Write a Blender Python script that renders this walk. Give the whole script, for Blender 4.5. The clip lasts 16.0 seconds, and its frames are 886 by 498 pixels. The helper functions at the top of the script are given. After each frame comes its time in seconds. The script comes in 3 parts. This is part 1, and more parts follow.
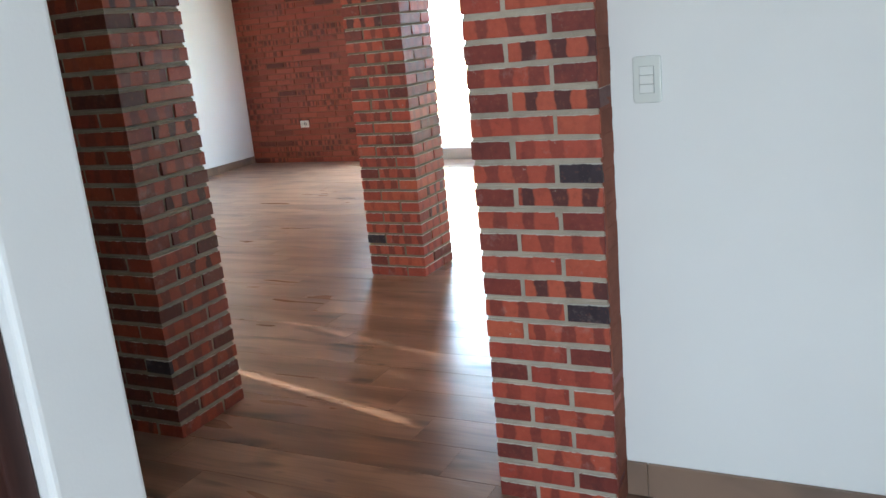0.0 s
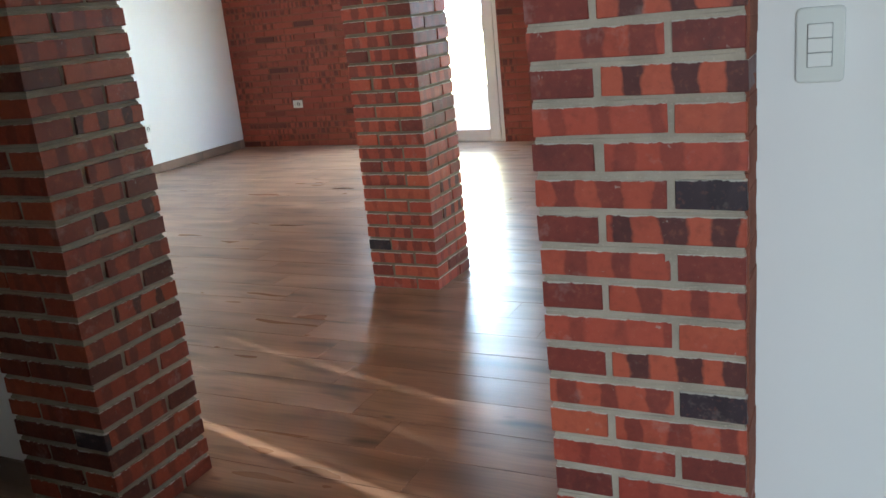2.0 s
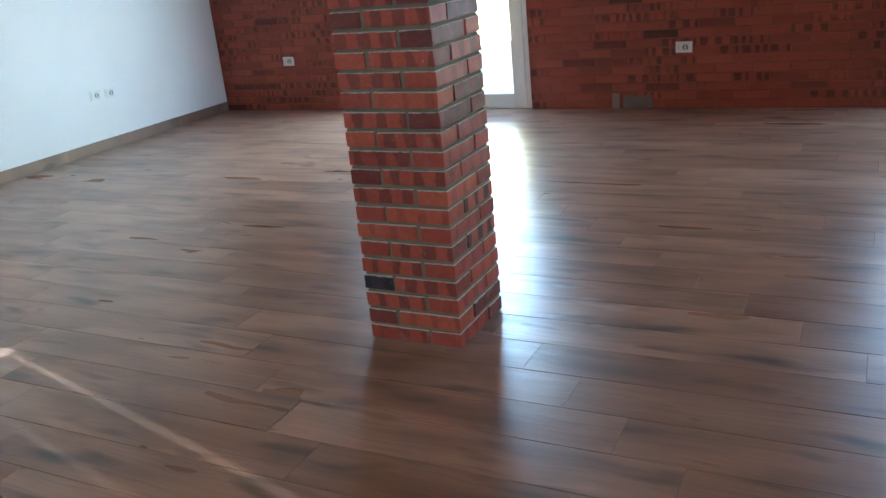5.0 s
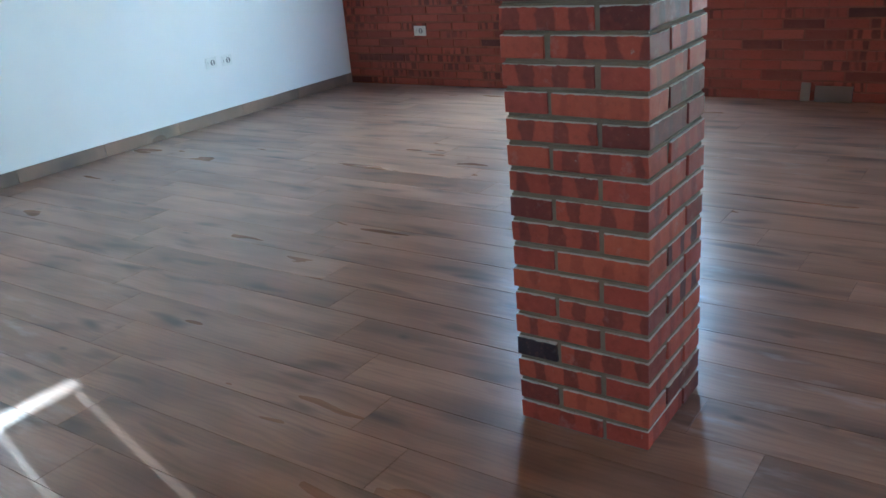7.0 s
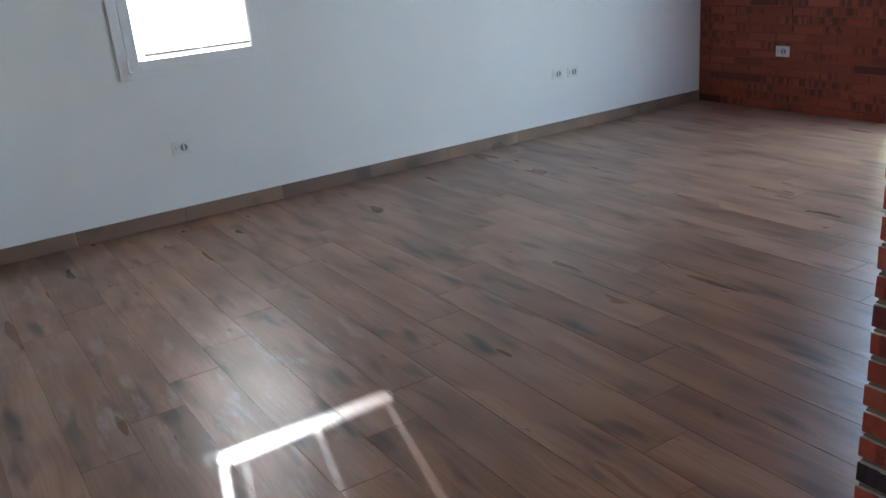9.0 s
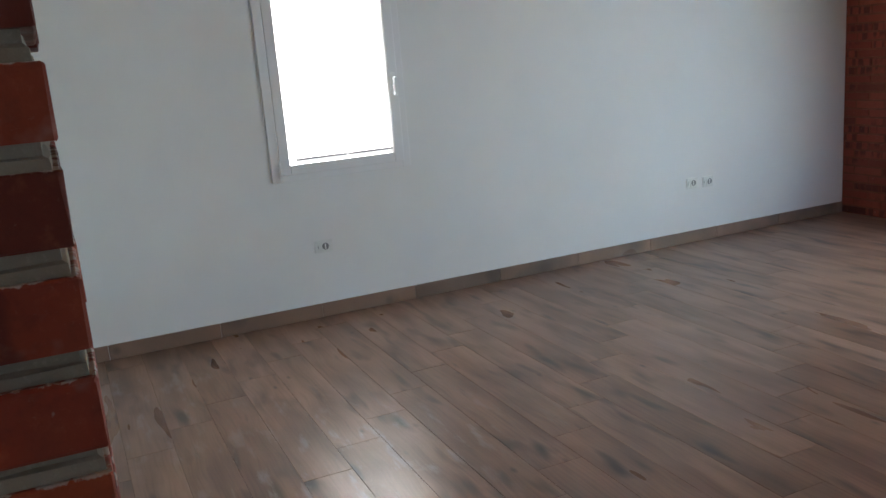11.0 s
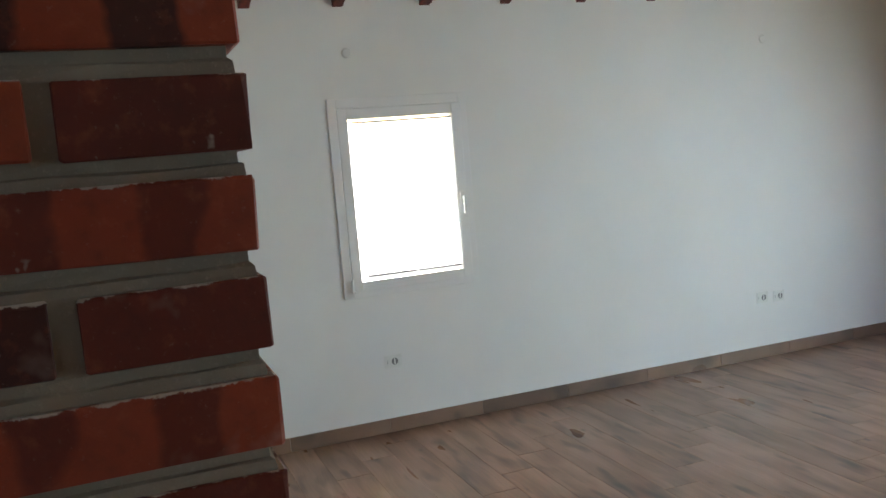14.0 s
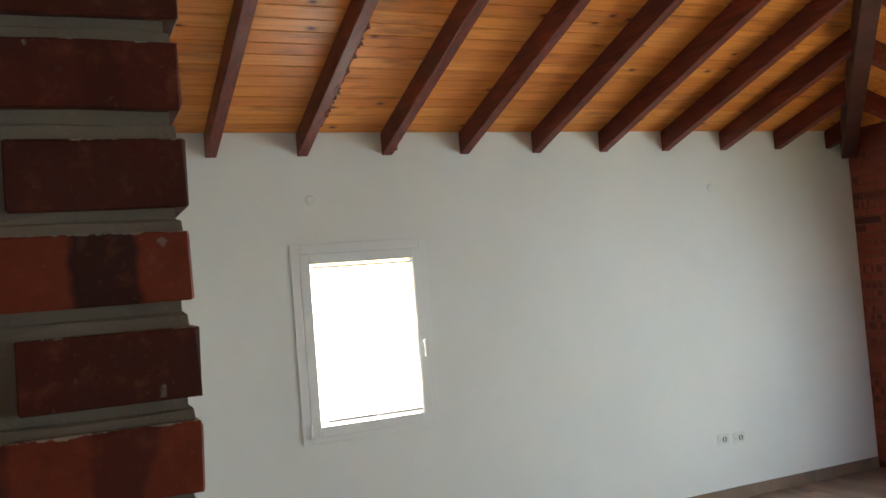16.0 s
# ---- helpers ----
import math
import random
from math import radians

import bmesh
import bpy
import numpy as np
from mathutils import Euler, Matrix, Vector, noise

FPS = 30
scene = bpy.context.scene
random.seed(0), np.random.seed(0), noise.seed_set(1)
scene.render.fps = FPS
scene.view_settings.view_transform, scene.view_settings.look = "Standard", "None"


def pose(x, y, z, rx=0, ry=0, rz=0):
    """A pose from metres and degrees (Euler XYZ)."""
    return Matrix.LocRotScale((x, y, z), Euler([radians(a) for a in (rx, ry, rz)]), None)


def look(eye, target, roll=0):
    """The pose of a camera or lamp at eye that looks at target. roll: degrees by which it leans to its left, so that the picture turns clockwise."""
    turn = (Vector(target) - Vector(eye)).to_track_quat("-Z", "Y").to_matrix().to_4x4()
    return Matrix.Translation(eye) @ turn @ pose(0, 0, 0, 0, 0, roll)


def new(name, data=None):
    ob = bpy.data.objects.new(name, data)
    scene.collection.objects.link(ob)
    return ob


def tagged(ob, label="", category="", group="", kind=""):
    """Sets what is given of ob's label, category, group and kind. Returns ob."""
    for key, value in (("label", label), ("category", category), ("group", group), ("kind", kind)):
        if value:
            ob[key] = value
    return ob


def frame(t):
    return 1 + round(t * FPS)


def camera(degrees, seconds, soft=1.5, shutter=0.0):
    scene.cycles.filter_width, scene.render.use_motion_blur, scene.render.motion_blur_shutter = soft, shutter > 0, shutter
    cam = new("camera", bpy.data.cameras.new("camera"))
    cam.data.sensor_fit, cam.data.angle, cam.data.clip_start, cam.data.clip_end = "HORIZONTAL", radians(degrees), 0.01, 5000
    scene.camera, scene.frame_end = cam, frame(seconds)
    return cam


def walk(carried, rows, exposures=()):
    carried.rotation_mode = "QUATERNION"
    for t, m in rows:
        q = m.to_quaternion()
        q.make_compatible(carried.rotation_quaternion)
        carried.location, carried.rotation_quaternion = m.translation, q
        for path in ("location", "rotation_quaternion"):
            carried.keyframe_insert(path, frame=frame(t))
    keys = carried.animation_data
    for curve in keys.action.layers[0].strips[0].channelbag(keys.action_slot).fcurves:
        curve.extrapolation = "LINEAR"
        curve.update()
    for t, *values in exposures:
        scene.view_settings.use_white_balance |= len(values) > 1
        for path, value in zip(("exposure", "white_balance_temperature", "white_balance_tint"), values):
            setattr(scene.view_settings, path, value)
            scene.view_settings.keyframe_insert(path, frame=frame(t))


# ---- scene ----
cam = camera(54.7, 16.0)
PATH = [
    (0, (0.012, 0.034, 1.349), (-0.869, 1.758, 0.847), -5.5),
    (0.5, (-0.044, 0.222, 1.352), (-0.925, 1.946, 0.849), -5.6),
    (1, (-0.156, 0.355, 1.334), (-1.035, 2.078, 0.825), -5.7),
    (1.5, (-0.302, 0.498, 1.326), (-1.179, 2.217, 0.801), -5.8),
    (2, (-0.415, 0.721, 1.295), (-1.292, 2.431, 0.742), -5.8),
    (2.5, (-0.497, 0.883, 1.298), (-1.373, 2.581, 0.706), -6.0),
    (3, (-0.6, 0.978, 1.333), (-1.474, 2.664, 0.706), -6.2),
    (3.5, (-0.714, 1.152, 1.303), (-1.58, 2.838, 0.665), -5.9),
    (3.7, (-0.748, 1.243, 1.303), (-1.618, 2.924, 0.659), -5.9),
    (5.8, (-1.181, 2.046, 1.266), (-2.099, 3.678, 0.565), -5.3),
    (6, (-1.239, 2.105, 1.257), (-2.198, 3.712, 0.553), -5.4),
    (6.5, (-1.382, 2.234, 1.263), (-2.43, 3.783, 0.553), -5.3),
    (7, (-1.511, 2.405, 1.249), (-2.613, 3.911, 0.531), -5.2),
    (7.5, (-1.558, 2.491, 1.287), (-2.824, 3.865, 0.575), -5.7),
    (8, (-1.57, 2.513, 1.321), (-3.008, 3.715, 0.621), -5.6),
    (8.5, (-1.608, 2.512, 1.352), (-3.148, 3.586, 0.662), -5.3),
    (9, (-1.625, 2.517, 1.383), (-3.233, 3.499, 0.711), -5.0),
    (9.5, (-1.627, 2.503, 1.411), (-3.283, 3.427, 0.776), -4.9),
    (10, (-1.632, 2.48, 1.438), (-3.332, 3.363, 0.864), -5.0),
    (10.2, (-1.633, 2.474, 1.444), (-3.347, 3.341, 0.904), -4.9),
    (12.3, (-1.625, 2.436, 1.551), (-3.470, 3.116, 1.186), -4.6),
    (12.5, (-1.641, 2.434, 1.567), (-3.487, 3.115, 1.209), -4.7),
    (13, (-1.640, 2.424, 1.587), (-3.491, 3.109, 1.268), -4.7),
    (13.5, (-1.645, 2.392, 1.596), (-3.503, 3.083, 1.332), -4.7),
    (14, (-1.638, 2.376, 1.614), (-3.500, 3.074, 1.395), -4.8),
    (14.5, (-1.620, 2.362, 1.635), (-3.483, 3.067, 1.459), -4.8),
    (15, (-1.607, 2.374, 1.648), (-3.463, 3.112, 1.540), -4.6),
    (15.5, (-1.599, 2.379, 1.672), (-3.442, 3.155, 1.652), -4.6),
    (16, (-1.588, 2.382, 1.688), (-3.419, 3.184, 1.7665), -4.6),
]
walk(cam, [(t, look(eye, target, roll)) for t, eye, target, roll in PATH], exposures=[(0.0, 2.72, 6200, 9), (1.0, 2.6, 6280, 11), (2.0, 2.45, 6200, 8), (3.0, 2.3, 5950, 6), (4.5, 2.22, 5500, 4), (6.0, 2.12, 5020, 1), (7.0, 2.0, 4960, 1), (8.0, 1.68, 5220, 6), (9.0, 1.38, 5480, 10), (10.0, 1.2, 5660, 11), (12.5, 1.56, 5980, 8), (14.0, 1.54, 6050, 7), (15.2, 1.55, 6250, 5), (16.0, 1.54, 6550, 8)])
# ---------------------------------------------------------------- light
SUN_TRAVEL = Vector((1.0, -0.25, -0.3665))
world = bpy.data.worlds.new("world")
scene.world = world
world.use_nodes = True
sky = world.node_tree.nodes.new("ShaderNodeTexSky")
sky.sky_type = "NISHITA"
sky.sun_disc = False
sky.sun_elevation = radians(19.6)
sky.sun_rotation = math.atan2(-SUN_TRAVEL.x, -SUN_TRAVEL.y)
backing = world.node_tree.nodes["Background"]
backing.inputs["Strength"].default_value = 0.12
world.node_tree.links.new(sky.outputs[0], backing.inputs[0])

sun = new("sun", bpy.data.lights.new("sun", "SUN"))
sun.data.energy, sun.data.angle, sun.data.color = 5.0, radians(0.53), (1.0, 0.93, 0.82)
sun.matrix_world = look((0, 0, 0), SUN_TRAVEL)


def opening_lamp(name, eye, target, width, height, watts, colour, spread=180):
    """The sky's light in a glazed opening."""
    lamp = new(name, bpy.data.lights.new(name, "AREA"))
    lamp.data.shape, lamp.data.size, lamp.data.size_y = "RECTANGLE", width, height
    lamp.data.energy, lamp.data.color, lamp.data.spread = watts, colour, radians(spread)
    lamp.matrix_world = look(eye, target)
    return lamp


SKY_BLUE, GROUND_GLOW = (0.54, 0.77, 1.0), (1.0, 0.96, 0.54)
opening_lamp("north_door_sky", (-4.12, 8.15, 1.56), (-4.9, 5.8, 0.0), 1.35, 0.98, 22, SKY_BLUE, 148)
opening_lamp("north_door_ground", (-4.12, 8.15, 0.57), (-4.5, 5.0, 2.4), 1.35, 0.98, 13.5, GROUND_GLOW, 155)
opening_lamp("far_door_sky", (-0.05, 8.15, 1.56), (-1.2, 5.0, 0.0), 1.55, 0.98, 14, SKY_BLUE, 170)
opening_lamp("far_door_ground", (-0.05, 8.15, 0.57), (-0.6, 6.0, 2.5), 1.55, 0.98, 6, GROUND_GLOW, 140)
opening_lamp("south_door_light", (0.68, -2.25, 1.40), (-1.2, 1.7, 0.0), 1.6, 1.5, 8.4, (0.78, 0.89, 1.0), 125)


# ---------------------------------------------------------------- materials
class Nodes:
    """A short way to write a node material."""

    def __init__(self, name):
        self.mat = bpy.data.materials.new(name)
        self.mat.use_nodes = True
        self.tree = self.mat.node_tree
        self.bsdf = self.tree.nodes["Principled BSDF"]

    def add(self, kind, **sets):
        node = self.tree.nodes.new("ShaderNode" + kind)
        for key, value in sets.items():
            if key == "noise_dimensions":
                node.noise_dimensions = value
            elif key == "operation":
                node.operation = value
            elif key == "blend_type":
                node.blend_type = value
            else:
                raise KeyError(key)
        return node

    def put(self, socket, value):
        if isinstance(value, bpy.types.NodeSocket):
            self.tree.links.new(value, socket)
        else:
            socket.default_value = value

    def coords(self, which="Object"):
        return self.add("TexCoord").outputs[which]

    def mapped(self, vector, scale=(1, 1, 1), offset=None):
        node = self.add("Mapping")
        self.put(node.inputs["Vector"], vector)
        node.inputs["Scale"].default_value = scale
        if offset is not None:
            self.put(node.inputs["Location"], offset)
        return node.outputs[0]

    def noise(self, vector, scale, detail=4.0, rough=0.55):
        node = self.add("TexNoise")
        self.put(node.inputs["Vector"], vector)
        node.inputs["Scale"].default_value, node.inputs["Detail"].default_value = scale, detail
        node.inputs["Roughness"].default_value = rough
        return node.outputs[0]

    def line(self, w, scale, detail=1.0):
        node = self.add("TexNoise", noise_dimensions="1D")
        self.put(node.inputs["W"], w)
        node.inputs["Scale"].default_value, node.inputs["Detail"].default_value = scale, detail
        return node.outputs[0]

    def math(self, operation, a, b=0.0):
        node = self.add("Math", operation=operation)
        self.put(node.inputs[0], a)
        self.put(node.inputs[1], b)
        return node.outputs[0]

    def ramp(self, value, stops):
        node = self.add("ValToRGB")
        self.put(node.inputs[0], value)
        points = node.color_ramp.elements
        while len(points) < len(stops):
            points.new(0.5)
        for point, (at, colour) in zip(points, stops):
            point.position = at
            point.color = (*colour, 1) if isinstance(colour, tuple) else (colour, colour, colour, 1)
        return node.outputs[0]

    def mix(self, a, b, amount, blend="MIX"):
        node = self.add("MixRGB", blend_type=blend)
        self.put(node.inputs[0], amount)
        self.put(node.inputs[1], a if not isinstance(a, tuple) else (*a, 1))
        self.put(node.inputs[2], b if not isinstance(b, tuple) else (*b, 1))
        return node.outputs[0]

    def bump(self, height, strength, distance=0.002):
        node = self.add("Bump")
        self.put(node.inputs["Height"], height)
        node.inputs["Strength"].default_value, node.inputs["Distance"].default_value = strength, distance
        self.put(self.bsdf.inputs["Normal"], node.outputs[0])

    def done(self, colour, rough, metal=0.0, spec=0.5):
        self.put(self.bsdf.inputs["Base Color"], colour if not isinstance(colour, tuple) else (*colour, 1))
        self.put(self.bsdf.inputs["Roughness"], rough)
        self.bsdf.inputs["Metallic"].default_value = metal
        self.bsdf.inputs["Specular IOR Level"].default_value = spec
        return self.mat


# how a brick was fired: its face colours, the colour and share of its kiln bands, their strength
FIRINGS = {
    "plain": ((0.30, 0.049, 0.026), (0.40, 0.071, 0.032), (0.17, 0.031, 0.019), 0.30, 0.55),
    "bright": ((0.37, 0.065, 0.028), (0.46, 0.098, 0.038), (0.22, 0.038, 0.021), 0.20, 0.45),
    "maroon": ((0.125, 0.029, 0.019), (0.210, 0.039, 0.022), (0.085, 0.022, 0.016), 0.30, 0.50),
    "banded": ((0.33, 0.055, 0.026), (0.42, 0.081, 0.034), (0.155, 0.031, 0.020), 0.42, 0.75),
    "dark_banded": ((0.35, 0.059, 0.027), (0.44, 0.090, 0.036), (0.060, 0.021, 0.017), 0.40, 0.90),
    "black": ((0.032, 0.021, 0.021), (0.050, 0.031, 0.030), (0.022, 0.015, 0.016), 0.30, 0.60),
}


def brick_material(name, firing, shading=0.0):
    """A single clinker brick, its length along its own x: kiln bands across it, mottling, pits and smeared mortar."""
    low, high, burnt, share, strength = FIRINGS[firing]
    # above zero, every brick colour is lowered by that share to imitate shade
    blue = 1.0 if shading else 1.28
    low, high, burnt = ((r * (1 - shading), g * (1 - shading), b * (1 - shading) * blue) for r, g, b in (low, high, burnt))
    n = Nodes(name)
    pick = n.add("ObjectInfo").outputs["Random"]
    at = n.coords()
    axes = n.add("SeparateXYZ")
    n.put(axes.inputs[0], at)
    shift = n.add("CombineXYZ")
    n.put(shift.inputs[0], n.math("MULTIPLY", pick, 31.0))
    n.put(shift.inputs[1], n.math("MULTIPLY", pick, 17.0))
    own = n.mapped(at, offset=shift.outputs[0])
    fine, mottle = n.noise(own, 210.0, 5.0, 0.7), n.noise(own, 60.0, 4.0, 0.62)
    broad, soft = n.noise(own, 20.0, 3.0), n.noise(own, 9.0, 2.0)
    along = n.math("ADD", axes.outputs[0], n.math("MULTIPLY", n.math("SUBTRACT", broad, 0.5), 0.030))
    along = n.math("ADD", along, n.math("MULTIPLY", n.math("SUBTRACT", pick, 0.5), 0.045))
    wave = n.math("SINE", n.math("MULTIPLY", along, 2 * math.pi / 0.084))
    wave = n.math("ADD", n.math("MULTIPLY", wave, 0.5), n.math("MULTIPLY", n.math("SUBTRACT", soft, 0.5), 1.5))
    edge = 0.5 - share
    band = n.ramp(n.math("ADD", wave, 0.5), [(0.42 + edge, 0.0), (0.62 + edge, 1.0)])
    colour = n.mix(low, high, n.ramp(n.math("FRACT", n.math("MULTIPLY", pick, 7.31)), [(0.0, 0.0), (1.0, 1.0)]))
    colour = n.mix(colour, n.mix(colour, high, 0.7), n.ramp(soft, [(0.40, 0.0), (0.65, 1.0)]))
    colour = n.mix(colour, burnt, n.math("MULTIPLY", band, strength))
    colour = n.mix(colour, n.mix(colour, (0.03, 0.014, 0.012), 0.6), n.ramp(mottle, [(0.52, 0.0), (0.80, 0.55)]))
    colour = n.mix(colour, n.mix(colour, (0.62, 0.2, 0.1), 0.30), n.ramp(mottle, [(0.24, 0.6), (0.44, 0.0)]))
    colour = n.mix(colour, n.mix(colour, (0.02, 0.012, 0.012), 0.55), n.ramp(broad, [(0.55, 0.0), (0.82, 0.45)]))
    colour = n.mix(colour, (0.40, 0.27, 0.22), n.ramp(fine, [(0.62, 0.0), (0.78, 0.35)]))
    # mortar smeared over the rims, and a few pale smears and chips on the faces
    rim = n.math("ADD", n.math("DIVIDE", axes.outputs[2], 0.0235), n.math("MULTIPLY", n.noise(own, 42.0, 5.0, 0.75), 0.55))
    colour = n.mix(colour, (0.40, 0.36, 0.31), n.ramp(n.noise(own, 44.0, 3.0, 0.6), [(0.71, 0.0), (0.76, 0.55)]))
    colour = n.mix(colour, n.mix(colour, (0.42, 0.34, 0.30), 0.5), n.ramp(n.noise(own, 12.0, 4.0, 0.7), [(0.60, 0.0), (0.72, 0.5)]))
    colour = n.mix(colour, (0.53, 0.49, 0.43), n.ramp(n.math("SUBTRACT", rim, 0.5), [(0.73, 0.0), (0.77, 0.85)]))
    n.bump(n.math("ADD", n.math("ADD", n.math("MULTIPLY", fine, 0.45), n.math("MULTIPLY", mottle, 0.6)), n.math("MULTIPLY", broad, 1.2)), 0.26, 0.0024)
    return n.done(colour, n.ramp(broad, [(0.3, 0.44), (0.7, 0.62)]), spec=0.36)


def wall_brick_material(name, joined=False):
    """Dull red wall bricks, here and there darker, with thin dark stripes."""
    n = Nodes(name)
    pick = n.add("NewGeometry").outputs["Random Per Island"] if joined else n.add("ObjectInfo").outputs["Random"]
    second = n.add("TexWhiteNoise", noise_dimensions="1D")
    n.put(second.inputs["W"], n.math("MULTIPLY", pick, 91.7))
    at = n.coords()
    axes = n.add("SeparateXYZ")
    n.put(axes.inputs[0], at)
    along = n.math("ADD", axes.outputs[0], n.math("MULTIPLY", pick, 57.0))
    stripe = n.ramp(n.line(n.math("ADD", along, n.math("MULTIPLY", n.noise(at, 20.0, 2.0), 0.022)), 20.0, 0.0), [(0.475, 0.0), (0.535, 1.0)])
    body = n.ramp(second.outputs[0], [(0.0, (0.07, 0.016, 0.012)), (0.04, (0.12, 0.024, 0.017)), (0.09, (0.23, 0.046, 0.027)), (0.6, (0.285, 0.056, 0.032)), (1.0, (0.33, 0.072, 0.040))])
    some = n.ramp(n.math("ADD", n.math("MULTIPLY", n.math("FRACT", n.math("MULTIPLY", pick, 7.31)), 0.5), n.noise(n.mapped(at, (1.0, 1.0, 2.5)) if joined else n.add("NewGeometry").outputs["Position"], 1.6, 2.0)), [(0.80, 0.0), (0.90, 1.0)])
    colour = n.mix(body, (0.075, 0.017, 0.013), n.math("MULTIPLY", n.math("MULTIPLY", stripe, some), 0.75))
    mottle, fine, broad = n.noise(at, 55.0, 4.0, 0.6), n.noise(at, 160.0, 5.0, 0.65), n.noise(at, 2.2, 3.0)
    colour = n.mix(colour, n.mix(colour, (0.02, 0.010, 0.010), 0.6), n.ramp(mottle, [(0.52, 0.0), (0.82, 0.45)]))
    colour = n.mix(colour, n.mix(colour, (0.34, 0.13, 0.09), 0.5), n.ramp(broad, [(0.50, 0.0), (0.72, 0.4)]))
    colour = n.mix(colour, (0.40, 0.27, 0.21), n.ramp(n.noise(at, 30.0, 3.0, 0.6), [(0.70, 0.0), (0.76, 0.45)]))
    n.bump(n.math("ADD", n.math("MULTIPLY", fine, 0.5), mottle), 0.5, 0.0025)
    return n.done(colour, n.ramp(mottle, [(0.3, 0.42), (0.7, 0.62)]), spec=0.38)


def mortar_material(name, colour):
    n = Nodes(name)
    at = n.coords()
    grain, broad = n.noise(at, 240.0, 4.0, 0.7), n.noise(at, 9.0, 3.0)
    shade = n.mix(colour, tuple(c * 0.62 for c in colour), n.ramp(broad, [(0.35, 0.0), (0.7, 0.8)]))
    shade = n.mix(shade, tuple(min(1, c * 1.4) for c in colour), n.ramp(grain, [(0.55, 0.0), (0.75, 0.5)]))
    n.bump(n.math("ADD", n.math("MULTIPLY", grain, 0.6), n.math("MULTIPLY", broad, 2.0)), 0.4, 0.003)
    return n.done(shade, 0.92, spec=0.2)


def plaster_material(name, colour):
    n = Nodes(name)
    at = n.coords()
    fine, broad = n.noise(at, 130.0, 5.0, 0.6), n.noise(at, 1.3, 3.0)
    shade = n.mix(colour, tuple(c * 0.93 for c in colour), n.ramp(broad, [(0.3, 0.0), (0.75, 1.0)]))
    n.bump(n.math("ADD", fine, n.math("MULTIPLY", n.noise(at, 11.0, 2.0), 1.5)), 0.16, 0.002)
    return n.done(shade, 0.72, spec=0.3)


def plank_material(name, joined=False, tone=1.0, grey=0.0):
    """Wood-look porcelain: soft streaks along x, broad dark clouds, a few charred smudges and knots, a film of dust."""
    n = Nodes(name)
    geometry = n.add("NewGeometry")
    pick = geometry.outputs["Random Per Island"] if joined else n.add("ObjectInfo").outputs["Random"]
    shift = n.add("CombineXYZ")
    n.put(shift.inputs[0], n.math("MULTIPLY", pick, 37.0))
    n.put(shift.inputs[1], n.math("MULTIPLY", pick, 113.0))
    at = n.mapped(n.coords(), offset=shift.outputs[0])
    bent = n.add("VectorMath", operation="ADD")
    n.put(bent.inputs[0], at)
    sway = n.add("CombineXYZ")
    n.put(sway.inputs[1], n.math("MULTIPLY", n.noise(n.mapped(at, (1.0, 1.5, 1)), 3.0, 1.0), 0.05))
    n.put(bent.inputs[1], sway.outputs[0])
    at = bent.outputs[0]
    grain = n.noise(n.mapped(at, (1.6, 44.0, 1)), 2.2, 3.0, 0.5)
    flow = n.noise(n.mapped(at, (1.0, 5.5, 1)), 1.6, 2.0, 0.4)
    cloud = n.noise(n.mapped(at, (1.0, 3.0, 1)), 2.0, 1.5, 0.5)
    smudge = n.noise(n.mapped(at, (0.9, 3.6, 1)), 3.0, 1.5, 0.5)
    knots = n.add("TexVoronoi")
    n.put(knots.inputs["Vector"], n.mapped(at, (1.0, 2.2, 1)))
    knots.inputs["Scale"].default_value = 5.0
    cell = n.add("SeparateXYZ")
    n.put(cell.inputs[0], knots.outputs["Color"])
    chosen = n.math("GREATER_THAN", cell.outputs[0], 0.80)
    tint = n.ramp(pick, [(0.0, (0.240, 0.138, 0.088)), (0.25, (0.32, 0.189, 0.125)), (0.5, (0.27, 0.157, 0.101)), (0.75, (0.36, 0.216, 0.144)), (1.0, (0.295, 0.173, 0.112))])
    deep = n.mix(tint, (0.05, 0.028, 0.020), 0.72)
    colour = n.mix(tint, deep, n.ramp(flow, [(0.45, 0.0), (0.76, 0.75)]))
    colour = n.mix(colour, n.mix(colour, (0.36, 0.24, 0.17), 0.25), n.ramp(flow, [(0.24, 0.8), (0.46, 0.0)]))
    colour = n.mix(colour, n.mix(colour, (0.04, 0.023, 0.017), 0.6), n.ramp(grain, [(0.44, 0.0), (0.78, 0.5)]))
    colour = n.mix(colour, n.mix(colour, (0.07, 0.042, 0.032), 0.75), n.ramp(cloud, [(0.48, 0.0), (0.74, 0.75)]))
    colour = n.mix(colour, (0.036, 0.026, 0.023), n.ramp(smudge, [(0.57, 0.0), (0.74, 0.85)]))
    spot = n.math("ADD", knots.outputs["Distance"], n.math("MULTIPLY", grain, 0.08))
    colour = n.mix(colour, (0.040, 0.029, 0.025), n.math("MULTIPLY", chosen, n.ramp(spot, [(0.05, 0.75), (0.20, 0.0)])))
    if grey:
        colour = n.mix(colour, (0.22, 0.19, 0.16), grey)
    if tone != 1.0:
        colour = n.mix(colour, (0, 0, 0), 1 - tone)
    ground = geometry.outputs["Position"]
    dust = n.math("MULTIPLY", n.ramp(n.noise(ground, 0.9, 2.0, 0.5), [(0.45, 0.0), (0.75, 1.0)]), n.noise(ground, 14.0, 4.0, 0.6))
    colour = n.mix(colour, (0.46, 0.42, 0.39), n.math("MULTIPLY", dust, 0.08))
    patch = n.ramp(n.noise(ground, 0.55, 2.0, 0.5), [(0.52, 0.0), (0.66, 1.0)])
